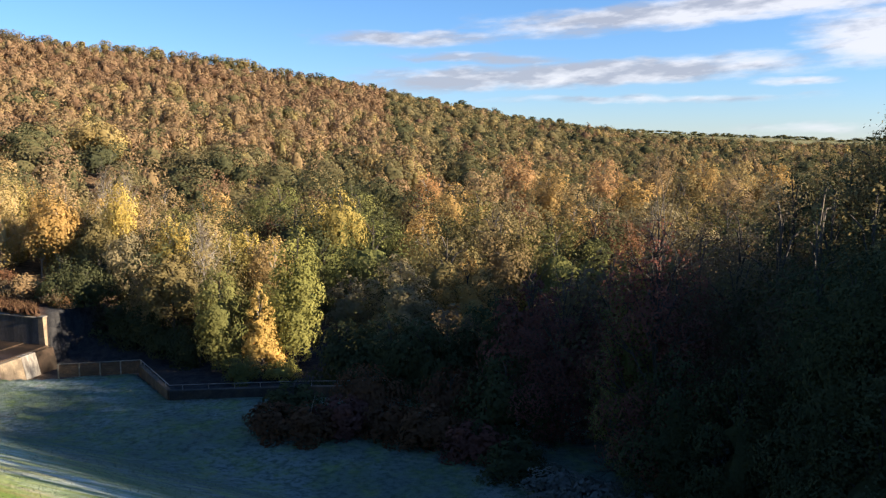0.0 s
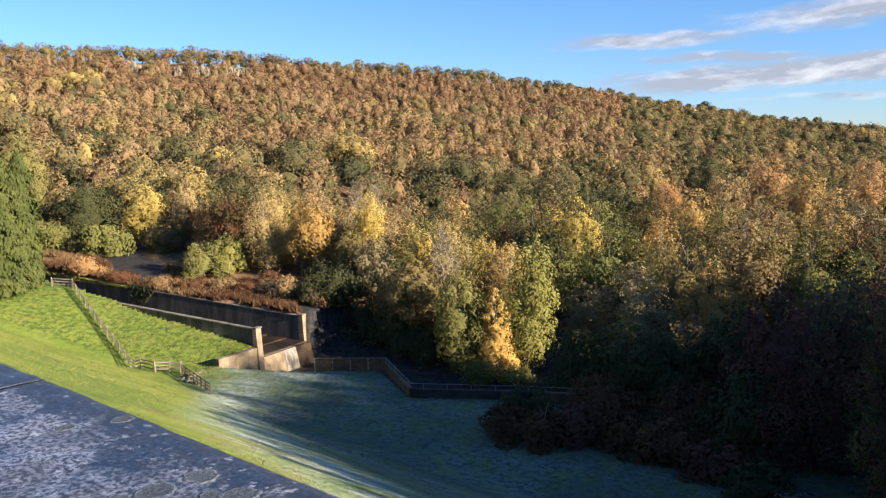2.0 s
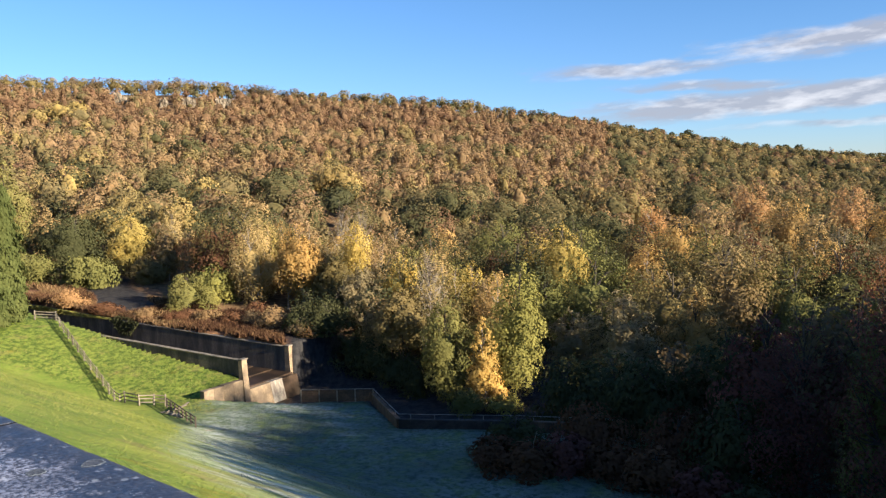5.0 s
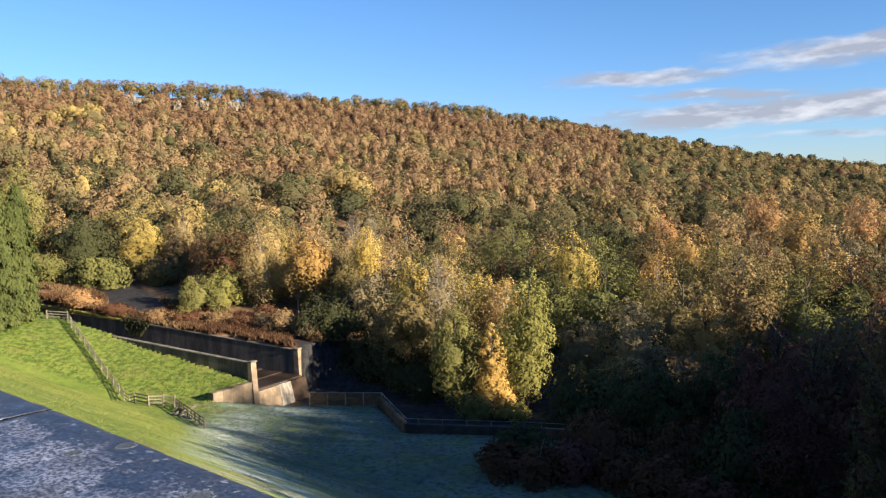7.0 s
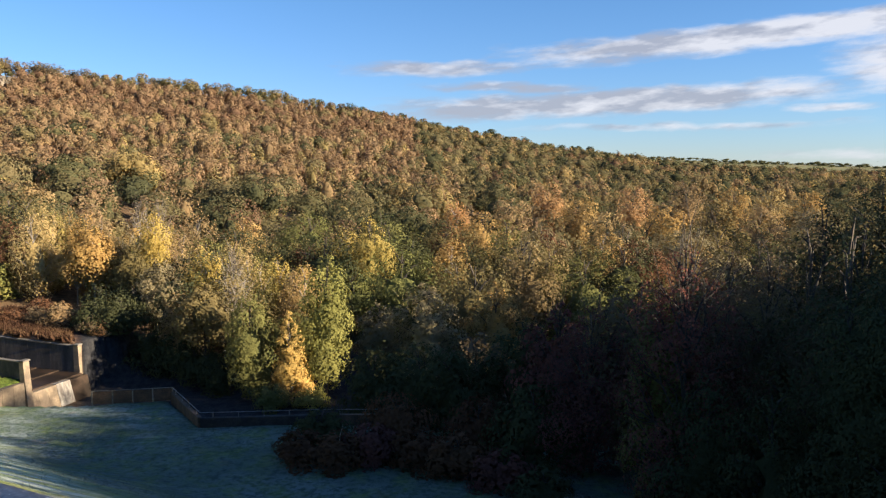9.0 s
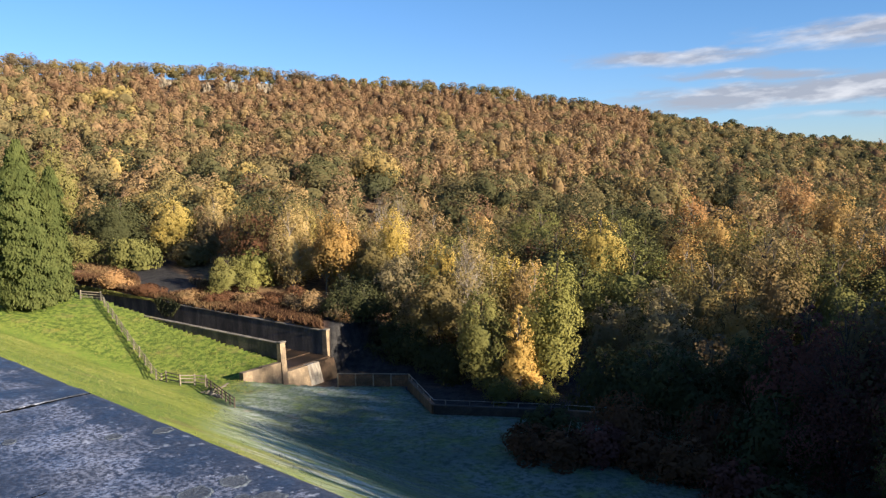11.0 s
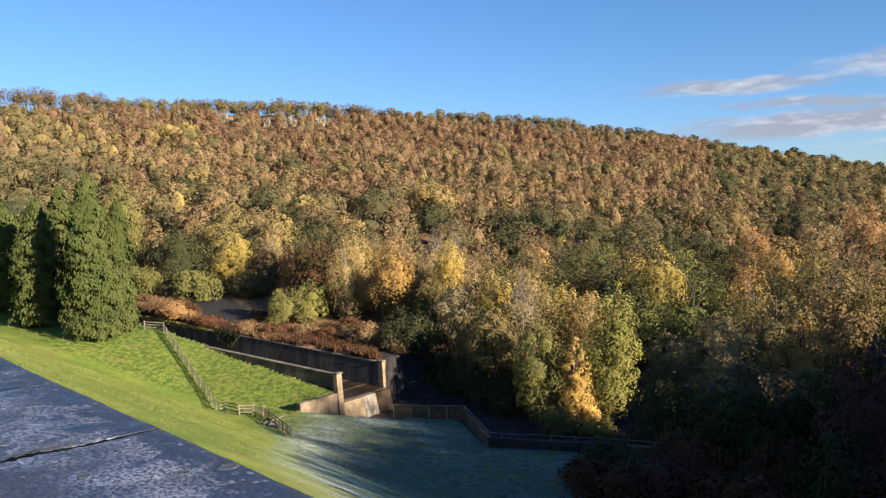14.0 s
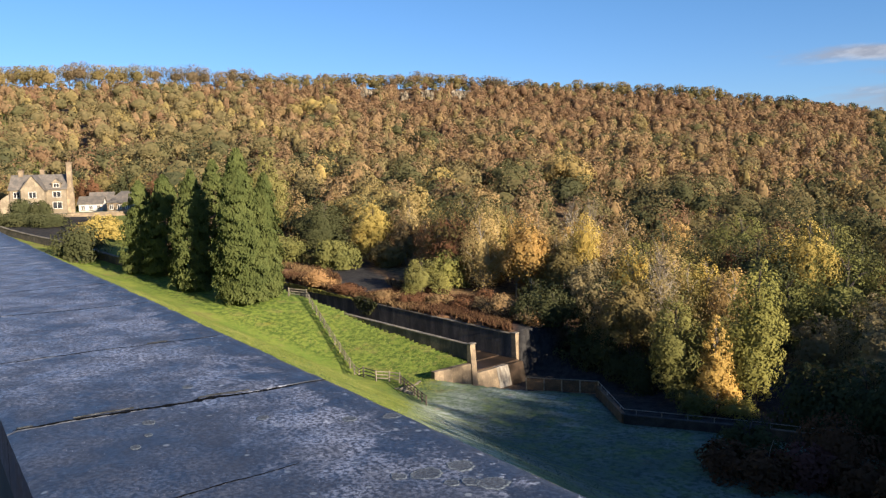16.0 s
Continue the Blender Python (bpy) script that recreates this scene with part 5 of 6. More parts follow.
# ---- trees with a place of their own: azimuth, distance, height, width, shape, leaves, name, label ----
OWN = [
    (-12.7, 85, 9.6, 4.3, "spire", "amber", "birch_tree", "bright golden-orange birch in sunlight by the stream", 7600, 0.20),
    (-10.3, 87, 15.0, 7.4, "round", "lime", "broadleaf_tree", "yellow-green broadleaf tree behind the golden birch", 8747, 0.28),
    (-15.4, 87, 11.0, 7.0, "round", "green", "broadleaf_tree", "olive-green broadleaf tree beside the golden birch", 8747, 0.28),
    (-18.4, 93, 11.0, 6.6, "round", "olive", "broadleaf_tree", "brown-olive tree over the dark stream hollow", 7497, 0.28),
    (-21.0, 105, 11.5, 7.0, "round", "grey", "broadleaf_tree", "grey-olive tree behind the stream hollow", 7497, 0.28),
    (-22.9, 114, 8.0, 7.0, "bush", "olive", "broadleaf_tree", "low olive tree above the spillway mouth", 6871, 0.28),
    (-27.9, 128, 12.0, 8.4, "birch", "peach", "birch_tree", "pale orange birch with a white trunk", 8121, 0.30),
    (-30.0, 130, 10.5, 7.0, "birch", "tan", "birch_tree", "tan birch beside an orange birch", 6871, 0.30),
    (-32.8, 122, 5.0, 7.5, "bush", "green", "shrub", "broad bright green shrub above the rusty heath", 5200, 0.28),
    (-31.0, 125, 6.0, 6.5, "bush", "lime", "shrub", "loose yellow-green shrub above the rusty heath", 4200, 0.28),
    (-36.2, 150, 10.5, 8.0, "round", "yellow", "broadleaf_tree", "yellow-green autumn tree at the wood's edge", 6871, 0.33),
    (-39.5, 152, 10.5, 11.0, "round", "dark", "oak_tree", "rounded dark green oak among yellow birches", 9371, 0.34),
    (-42.2, 150, 4.8, 10.0, "bush", "green", "shrub", "low yellow-green bushes above the heath", 4998, 0.33),
    (-38.9, 143, 4.4, 9.0, "bush", "green", "shrub", "low olive bushes above the heath", 4998, 0.33),
    (-35.2, 143, 4.5, 6.5, "bush", "olive", "shrub", "low olive bushes above the heath", 4998, 0.33),
    (-7.1, 117, 15.6, 7.6, "round", "yellow", "broadleaf_tree", "golden-yellow tree standing in front of dark oaks", 8121, 0.30),
    (-1.2, 150, 14.5, 9.0, "birch", "orange", "birch_tree", "tall orange birch rising from the wood", 8121, 0.33),
    (-3.0, 88, 11.5, 9.0, "round", "grey", "willow_tree", "pale grey-olive willow half in shadow", 8747, 0.25),
    (1.6, 90, 11.0, 7.0, "round", "gold", "broadleaf_tree", "golden-brown tree half in shadow", 6871, 0.28),
    (5.7, 108, 11.5, 4.6, "round", "lime", "broadleaf_tree", "slim light green tree rising from the wood", 4200, 0.28),
    (-18.4, 104, 13.0, 5.5, "birch", "yellow", "birch_tree", "slim yellowing birch with a pale stem", 4684, 0.28),
    (-16.4, 100, 13.0, 5.0, "birch", "grey", "birch_tree", "half-bare pale birch with thin crown", 700, 0.29),
    (-24.6, 124, 13.0, 6.0, "birch", "tan", "birch_tree", "slim tan birch over the heath", 4684, 0.30),
    (-26.2, 119, 8.0, 6.0, "birch", "gold", "birch_tree", "slim golden birch over the heath", 4684, 0.30),
    (-22.3, 135, 15.0, 6.5, "birch", "tan", "birch_tree", "nearly bare pale birch standing tall", 420, 0.34),
    (-20.9, 136, 14.5, 6.0, "birch", "grey", "birch_tree", "nearly bare pale birch standing tall", 420, 0.34),
    (-43.2, 165, 19.0, 9.0, "round", "green", "broadleaf_tree", "tall yellow-green tree behind the conifers", 7497, 0.37),
    (-8.8, 127, 12.0, 9.0, "round", "dark", "oak_tree", "dark green oak behind a golden tree", 4200, 0.30),
    (-4.3, 124, 11.5, 9.0, "round", "dark", "oak_tree", "dark green oak beside a golden tree", 4200, 0.30),
    (-6.4, 138, 14.5, 10.0, "round", "dark", "oak_tree", "tall dark oak rising from the wood", 4200, 0.32),
    (-1.8, 130, 12.5, 9.0, "round", "rust", "oak_tree", "dull rust-brown oak in the wood", 4200, 0.30),
    (-11.6, 121, 11.5, 8.0, "round", "rust", "oak_tree", "dull rust-brown oak in the wood", 4200, 0.30),
    (-14.2, 128, 12.0, 9.0, "round", "dark", "oak_tree", "dark green oak among pale birches", 4200, 0.30),
    (2.4, 127, 14.5, 9.0, "round", "green", "broadleaf_tree", "green broadleaf tree rising among dark oaks", 4800, 0.30),
    (-0.4, 119, 11.5, 8.0, "round", "dark", "oak_tree", "dark green oak among paler trees", 4200, 0.30),
    (5.2, 128, 13.0, 9.0, "round", "rust", "oak_tree", "dull rust-brown oak in the wood", 4200, 0.30),
    (-14.0, 82.5, 2.6, 4.2, "bush", "green", "shrub", "low olive-green shrub at the golden birch's foot", 2600, 0.20),
    (-11.4, 82.5, 2.0, 3.8, "bush", "lime", "shrub", "low yellow-green shrub at the golden birch's foot", 2600, 0.20),
]
for k, (a, d, h, w, shape, mat, nm, lab, nl, ls) in enumerate(OWN):
    x, y = spot(a, d)
    few = nl < 1000
    plant(nm, lab, "shrub" if nm == "shrub" else "tree", x, y, h, w, shape, mat, 20 + k, int(nl * 1.2), ls * 0.82, "birch" if nm == "birch_tree" else "bark", clear=0.05 if mat == "amber" else over_hollow(x, y, 0.4 if -21.5 < a < -18 and d < 106 else 0.03), bare=1.0 if few else 0.0)

# dark undergrowth added to make the shade that fills the stream hollow
for k, (a, d, h, w) in enumerate(((-25.2, 103, 3.2, 6.0), (-23.6, 101, 4.2, 6.5), (-22.0, 100, 4.6, 6.5), (-20.6, 97, 4.4, 6.5), (-19.2, 94, 4.0, 6.0), (-22.8, 107, 5.2, 7.0), (-20.8, 103, 5.2, 7.0), (-24.8, 108, 4.6, 6.0), (-17.6, 91, 4.0, 5.5))):
    x, y = spot(a, d)
    plant("hollow_shrub", "dark green shrub added to darken the shaded stream hollow", "shrub", x, y, h, w, "bush", "dark", 80 + k % 3, 3000, 0.21, "bark", "shrubs in the hollow", clear=0.02)

# front row of pale birches above the spillway and the stream
rng = np.random.default_rng(31)
for k, a in enumerate(np.linspace(-33.5, -12.5, 22)):
    d = float(np.interp(a, [-33, -27, -22, -13], [137, 122, 112, 102])) + rng.uniform(-4, 12)
    mat = ["peach", "tan", "yellow", "peach", "gold", "grey", "olive"][int(rng.integers(0, 7))]
    h = rng.uniform(9, 13)
    x, y = spot(a, d)
    plant("birch_tree", f"slim {WORDS[mat]} birch in the sunlit front row", "tree", x, y, h, h * rng.uniform(0.42, 0.6), "birch", mat, 30 + k % 5, 5600, 0.19, "birch", "front row birches", clear=over_hollow(x, y, 0.06))

# stile planks and stones at the fence's foot, and a dead stem on the terrace
sx, sy = spot(-34.0, 79.5)
stile = thing("timber_stile", "broken timber stile with loose stones by the fence", "stile", sx, sy, height(sx, sy))
for k in range(5):
    bm = box(-0.7, -0.08, 0, 0.7, 0.08, 0.06, 0.01)
    bm.transform(pose(0.25 * k - 0.4, 0.3 * k - 0.7, 0.12 + 0.12 * k, 4 * k - 6, 9 - 5 * k, 20 * k))
    part("plank", bm, M_TIMBER, stile)
for k in range(4):
    bm = bmesh.new()
    bmesh.ops.create_icosphere(bm, subdivisions=2, radius=0.28)
    for v in bm.verts:
        v.co = Vector((v.co.x * 1.3, v.co.y, v.co.z * 0.7)) * (1 + 0.35 * noise.noise(v.co * 4 + Vector((k, 0, 0))))
    bm.transform(pose(0.5 * k - 0.2, -0.5 - 0.25 * k, 0.1))
    part("stone", bm, M_CAP, stile)
sx, sy = spot(-9.4, 57.5)
stem = thing("dead_stem", "pale bent dead stem standing in the brambles", "stem", sx, sy, height(sx, sy))
tv, tf = tube([(0, 0, 0), (-0.12, 0.05, 1.2), (0.02, 0, 2.1), (0.25, -0.05, 2.9)], 0.05, 0.015, 6)
new("stalk", quick_mesh("stalk", tv, tf, M_BIRCH)).parent = stem

# shaded trees below the dam's wooded end, leaves mostly coloured dark to deepen it; the rightmost, unseen, cast shade
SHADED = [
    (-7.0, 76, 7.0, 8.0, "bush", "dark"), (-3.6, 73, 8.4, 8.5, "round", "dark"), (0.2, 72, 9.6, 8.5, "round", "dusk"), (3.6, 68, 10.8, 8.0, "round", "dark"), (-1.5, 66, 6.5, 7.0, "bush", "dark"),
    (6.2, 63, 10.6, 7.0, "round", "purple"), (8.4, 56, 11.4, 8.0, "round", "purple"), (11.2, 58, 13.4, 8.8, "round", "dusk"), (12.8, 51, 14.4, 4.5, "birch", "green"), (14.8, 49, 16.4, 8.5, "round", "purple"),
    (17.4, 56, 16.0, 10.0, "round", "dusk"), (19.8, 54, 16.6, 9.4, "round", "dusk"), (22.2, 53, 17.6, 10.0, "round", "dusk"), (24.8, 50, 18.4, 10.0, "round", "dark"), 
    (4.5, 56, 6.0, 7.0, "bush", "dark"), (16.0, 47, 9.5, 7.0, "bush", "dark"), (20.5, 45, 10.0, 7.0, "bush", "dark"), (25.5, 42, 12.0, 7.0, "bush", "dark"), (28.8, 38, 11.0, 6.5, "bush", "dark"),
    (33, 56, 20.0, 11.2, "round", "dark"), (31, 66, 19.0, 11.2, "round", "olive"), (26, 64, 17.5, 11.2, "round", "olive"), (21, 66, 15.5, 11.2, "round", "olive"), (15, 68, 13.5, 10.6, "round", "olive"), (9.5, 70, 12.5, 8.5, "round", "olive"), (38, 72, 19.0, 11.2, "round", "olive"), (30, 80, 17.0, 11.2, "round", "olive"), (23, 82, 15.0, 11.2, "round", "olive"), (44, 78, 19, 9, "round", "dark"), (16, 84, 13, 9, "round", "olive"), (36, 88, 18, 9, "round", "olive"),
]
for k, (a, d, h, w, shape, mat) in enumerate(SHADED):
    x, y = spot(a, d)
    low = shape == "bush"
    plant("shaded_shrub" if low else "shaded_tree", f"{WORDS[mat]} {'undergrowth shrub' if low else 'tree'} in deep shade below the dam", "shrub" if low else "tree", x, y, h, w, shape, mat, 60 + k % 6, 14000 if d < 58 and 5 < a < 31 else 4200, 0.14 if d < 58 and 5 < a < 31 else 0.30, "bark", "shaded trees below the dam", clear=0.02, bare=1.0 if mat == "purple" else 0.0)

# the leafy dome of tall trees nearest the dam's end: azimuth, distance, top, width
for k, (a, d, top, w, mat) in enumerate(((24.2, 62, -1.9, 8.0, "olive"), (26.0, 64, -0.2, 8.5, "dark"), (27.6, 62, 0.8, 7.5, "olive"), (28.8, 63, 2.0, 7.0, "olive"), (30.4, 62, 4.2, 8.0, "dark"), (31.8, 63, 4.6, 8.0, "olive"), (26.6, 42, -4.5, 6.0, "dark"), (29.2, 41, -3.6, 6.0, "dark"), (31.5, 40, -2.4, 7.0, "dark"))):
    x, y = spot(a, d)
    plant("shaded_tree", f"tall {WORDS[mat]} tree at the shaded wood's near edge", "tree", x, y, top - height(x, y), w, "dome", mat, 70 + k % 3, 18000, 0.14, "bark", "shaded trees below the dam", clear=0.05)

# wood added on the dam's shoulder, mostly unseen, its tops about level with the parapet to shade the slope
rng = np.random.default_rng(8)
for row, x0 in enumerate((24.5, 31.0, 38.0, 42.5, 47.0)):
    y = 0.5 + row * 1.0
    while y < (44 if row > 1 else 56):
        x = x0 + rng.uniform(-1.0, 1.0)
        if row > 1:
            top = float(np.interp(y, [3, 12, 28, 36, 40, 46], [7.7, 7.4, 4.6, 1.6, 0.3, 0.0])) + 1.33 * (row - 2)
        else:
            top = float(np.interp(y, [3, 12, 30, 36, 44], [2.2, 2.0, -1.2, -0.8, -1.6])) + 0.7 * row
        top += rng.uniform(-0.35, 0.35)
        close = row > 1
        mat = str(rng.choice(["dark", "olive", "olive"]))
        plant("shoulder_shade_tree", f"{WORDS[mat]} tree in the wood at the dam's end", "tree", x, y, top - height(x, y), 6.0 if close else rng.uniform(6.0, 8.0), "dome" if close else "round", mat, 60 + int(rng.integers(0, 6)), 1500 if close else 5000 if y > 36 else 1200, 0.55 if close else 0.2 if y > 36 else 0.7, "bark", "trees on the dam's shoulder", clear=0.02)
        y += rng.uniform(2.2, 3.0) if close else rng.uniform(3.6, 5.2)

# tall wood added on the valley's far flank, out of view, tops and gaps set to shape the shade
for x0, y0, top in ((45, 40, 1.8), (47, 45, 5), (46, 50, 5), (52, 48, 6), (53, 43, 5), (58, 52, 6), (50, 55, 2), (54, 60, -1.5), (50, 66, -1.5), (58, 66, 0), (52, 70.5, 5.6), (56, 75, 5.8), (60, 80, 5.0), (52, 88, 0)):
    g = height(x0, y0)
    mat = str(rng.choice(["dark", "olive"]))
    plant("flank_shade_tree", f"{WORDS[mat]} tree added on the valley flank to cast shade", "tree", x0, y0, top - g, 9.0, "round", mat, 60 + int(rng.integers(0, 6)), 1300 if 42 < y0 < 56 else 2600, 0.5 if 42 < y0 < 56 else 0.72, "bark", "trees on the valley flank", clear=0.02, bare=1.0 if 42 < y0 < 56 else 0.0)

# tall trees that break the wood's skyline down the valley: azimuth, distance, elevation of the top, width
for k, (a, d, up, w, mat) in enumerate(((17.4, 205, 0.5, 8.0, "gold"), (19.6, 214, 0.0, 9.0, "peach"), (14.4, 198, -0.5, 9.0, "tan"), (11.0, 176, -1.2, 9.0, "orange"), (21.6, 190, -0.5, 9.0, "gold"), (7.4, 165, -1.9, 9.5, "gold"), (5.2, 190, -1.0, 9.0, "orange"), (9.2, 150, -3.0, 9.0, "peach"), (13.0, 150, -2.6, 9.0, "gold"), (16.2, 155, -2.2, 9.0, "olive"), (19.0, 150, -2.4, 9.0, "tan"), (22.5, 150, -1.9, 9.0, "grey"), (2.6, 160, -2.0, 9.0, "tan"))):
    x, y = spot(a, d)
    g = height(x, y)
    plant("woodland_tree", f"{WORDS[mat]} autumn tree standing above the valley wood", "tree", x, y, min(17.0, 0.55 + d * math.tan(radians(up)) - g), w, "dome", mat, k % 4, 4200, 0.29, "bark", "tall trees down the valley", clear=0.15, z=None)

# skyline trees along the ridge
rng = np.random.default_rng(21)
a = -66.0
while a < 8:
    rd = float(np.interp(a, [-60, -10, 5, 30], [560, 600, 640, 700]))
    big = a < -45
    h = rng.uniform(11, 16) if big else rng.uniform(8, 11.5) if a < -26 else rng.uniform(6.5, 9.5) * (0.75 if a > -8 else 1.0)
    x, y = spot(a, rd - 4 + rng.uniform(-9, 6))
    mat = str(rng.choice(["olive", "dusk", "dusk", "olive"] if a < -16 else ["olive", "dark", "dusk", "dark"]))
    plant("ridge_tree", f"{WORDS[mat]} wind-shaped tree on the skyline ridge", "tree", x, y, h, h * rng.uniform(0.95, 1.3), "dome", mat, int(rng.integers(0, 4)), 1300 if big else 700, 0.72, "bark", "trees on the skyline", clear=float(rng.uniform(0.12, 0.34)) if a < -27 else 0.06)
    a += rng.uniform(0.55, 1.3) if big else rng.uniform(0.35, 0.85)


# ---- rock outcrop ----
def rock(a, d, el, w, h, seed):
    x, y = spot(a, d)
    root = thing("rock_outcrop", "pale weathered gritstone crag among the trees", "rock", x, y, height(x, y) - 1, group="crags below the ridge")
    rngr = np.random.default_rng(seed)
    for k in range(4):
        bm = bmesh.new()
        bmesh.ops.create_cube(bm, size=1.0)
        bmesh.ops.subdivide_edges(bm, edges=bm.edges[:], cuts=5, use_grid_fill=True)
        cx = (k - 1.5) * w / 4 + rngr.uniform(-0.5, 0.5)
        hh = h * rngr.uniform(0.7, 1.05)
        for v in bm.verts:
            n3 = noise.noise_vector(v.co * 2.6 + Vector((seed, k, 0)))
            v.co = Vector((cx + v.co.x * w / 3.4, v.co.y * 4, (v.co.z + 0.5) * hh)) + n3 * 1.3
        bm.transform(pose(0, 0, 0, 0, 0, -a))
        part("boulder", bm, M_ROCK, root)


for a, w, h, s in ((-36.2, 8, 6, 1), (-33.6, 4, 6.5, 2), (-32.0, 7, 7, 3), (-29.9, 9, 7, 4)):
    rock(a, 530, 5.7, w, h, s)


# ---- ivy and grass hanging over the far spillway wall ----
def ivy(e0, e1, drop, count, mat, label, seed):
    rng = np.random.default_rng(seed)
    e = rng.uniform(e0, e1, count)
    mid = 1 - np.abs(e - (e0 + e1) / 2) / ((e1 - e0) / 2)
    down = rng.uniform(-0.35, 1, count) * drop * np.clip(mid * 1.6, 0.15, 1)
    w = 8.5 - rng.uniform(0.0, 0.16, count)
    top = np.array([R_TOP(q) for q in e]) + 0.1
    x = CH0[0] + CHD[0] * e + CHW[0] * w
    y = CH0[1] + CHD[1] * e + CHW[1] * w
    v, f = leaf_quads(rng, np.stack([x, y, top - down], 1), 0.24, np.tile((-CHW[0], -CHW[1], 0.3), (count, 1)), 0.4)
    v = v - np.array([CH0[0], CH0[1], 0])
    root = thing("ivy", label, "ivy", CH0[0], CH0[1], 0)
    new("leaves", quick_mesh("leaves", v, f, LEAF[mat])).parent = root


ivy(26, 31.5, 1.9, 900, "dark", "dark green ivy hanging over the spillway wall", 1)
ivy(31, 58, 0.45, 2200, "lime", "yellow-green grass fringe along the wall top", 2)


# ---- house and outbuildings at the dam's end ----
def window(parent, x, y, z, w, h, side="y-"):
    """A window set into a wall: mullioned stone frame with dark panes; y- faces local -y, x+ faces local +x."""
    def b(x0, y0, z0, x1, y1, z1):
        if side == "y-":
            return box(x + x0, y + y0, z + z0, x + x1, y + y1, z + z1)
        return box(x - y1, y + x0, z + z0, x - y0, y + x1, z + z1)
    win = part("window", b(-w / 2, -0.03, -h / 2, w / 2, 0.05, h / 2), M_GLASS, parent, "dark window with white frame")
    for k in range(3):
        cx = -w / 2 + w * k / 2
        part("frame", b(cx - 0.06, -0.10, -h / 2 - 0.1, cx + 0.06, -0.035, h / 2 + 0.1), M_WHITE, win)
    for zz in (-h / 2, h / 2):
        part("frame", b(-w / 2 - 0.02, -0.11, zz - 0.06, w / 2 + 0.02, -0.04, zz + 0.06), M_WHITE, win)
    part("sill", b(-w / 2 - 0.15, -0.2, -h / 2 - 0.22, w / 2 + 0.15, -0.02, -h / 2 - 0.1), M_SANDST, win)
    return win


def roof(parent, x0, x1, y0, y1, eave, ridge, along="x", over=0.35):
    """A pitched roof of two slabs."""
    if along == "x":
        ym = (y0 + y1) / 2
        for ya, yb in ((y0 - over, ym), (y1 + over, ym)):
            bm = bmesh.new()
            drop = over * (ridge - eave) / abs(ym - y0)
            pts = [(x0 - over, ya, eave - drop), (x1 + over, ya, eave - drop), (x1 + over, yb, ridge), (x0 - over, yb, ridge)]
            lo = [bm.verts.new(p) for p in pts]
            hi = [bm.verts.new((p[0], p[1], p[2] + 0.18)) for p in pts]
            bm.faces.new(lo)
            bm.faces.new(hi[::-1])
            for i in range(4):
                j = (i + 1) % 4
                bm.faces.new((lo[i], hi[i], hi[j], lo[j]))
            bmesh.ops.recalc_face_normals(bm, faces=bm.faces)
            part("roof", bm, M_SLATE, parent)
    else:
        xm = (x0 + x1) / 2
        for xa in (x0 - over, x1 + over):
            bm = bmesh.new()
            drop = over * (ridge - eave) / abs(xm - x0)
            pts = [(xa, y0 - over, eave - drop), (xa, y1 + over, eave - drop), (xm, y1 + over, ridge), (xm, y0 - over, ridge)]
            lo = [bm.verts.new(p) for p in pts]
            hi = [bm.verts.new((p[0], p[1], p[2] + 0.18)) for p in pts]
            bm.faces.new(lo)
            bm.faces.new(hi[::-1])
            for i in range(4):
                j = (i + 1) % 4
                bm.faces.new((lo[i], hi[i], hi[j], lo[j]))
            bmesh.ops.recalc_face_normals(bm, faces=bm.faces)
            part("roof", bm, M_SLATE, parent)


def chimney(parent, x, y, z0, z1, w):
    c = part("chimney", prism([(x - w * 0.75, z0), (x + w * 0.75, z0), (x + w * 0.7, z0 + (z1 - z0) * 0.45), (x + w / 2, z0 + (z1 - z0) * 0.6), (x + w / 2, z1), (x - w / 2, z1), (x - w / 2, z0 + (z1 - z0) * 0.6), (x - w * 0.7, z0 + (z1 - z0) * 0.45)], y - w * 0.55, y + w * 0.55), M_SANDST, parent)
    part("cap", box(x - w * 0.62, y - w * 0.66, z1 + 0.003, x + w * 0.62, y + w * 0.66, z1 + 0.25), M_SANDST, c)
    for s in (-0.22, 0.22):
        bm = bmesh.new()
        bmesh.ops.create_cone(bm, cap_ends=True, segments=8, radius1=0.16, radius2=0.12, depth=0.5)
        bm.transform(pose(x + s * w, y, z1 + 0.5))
        part("chimney_pot", bm, M_RUSTY, c)


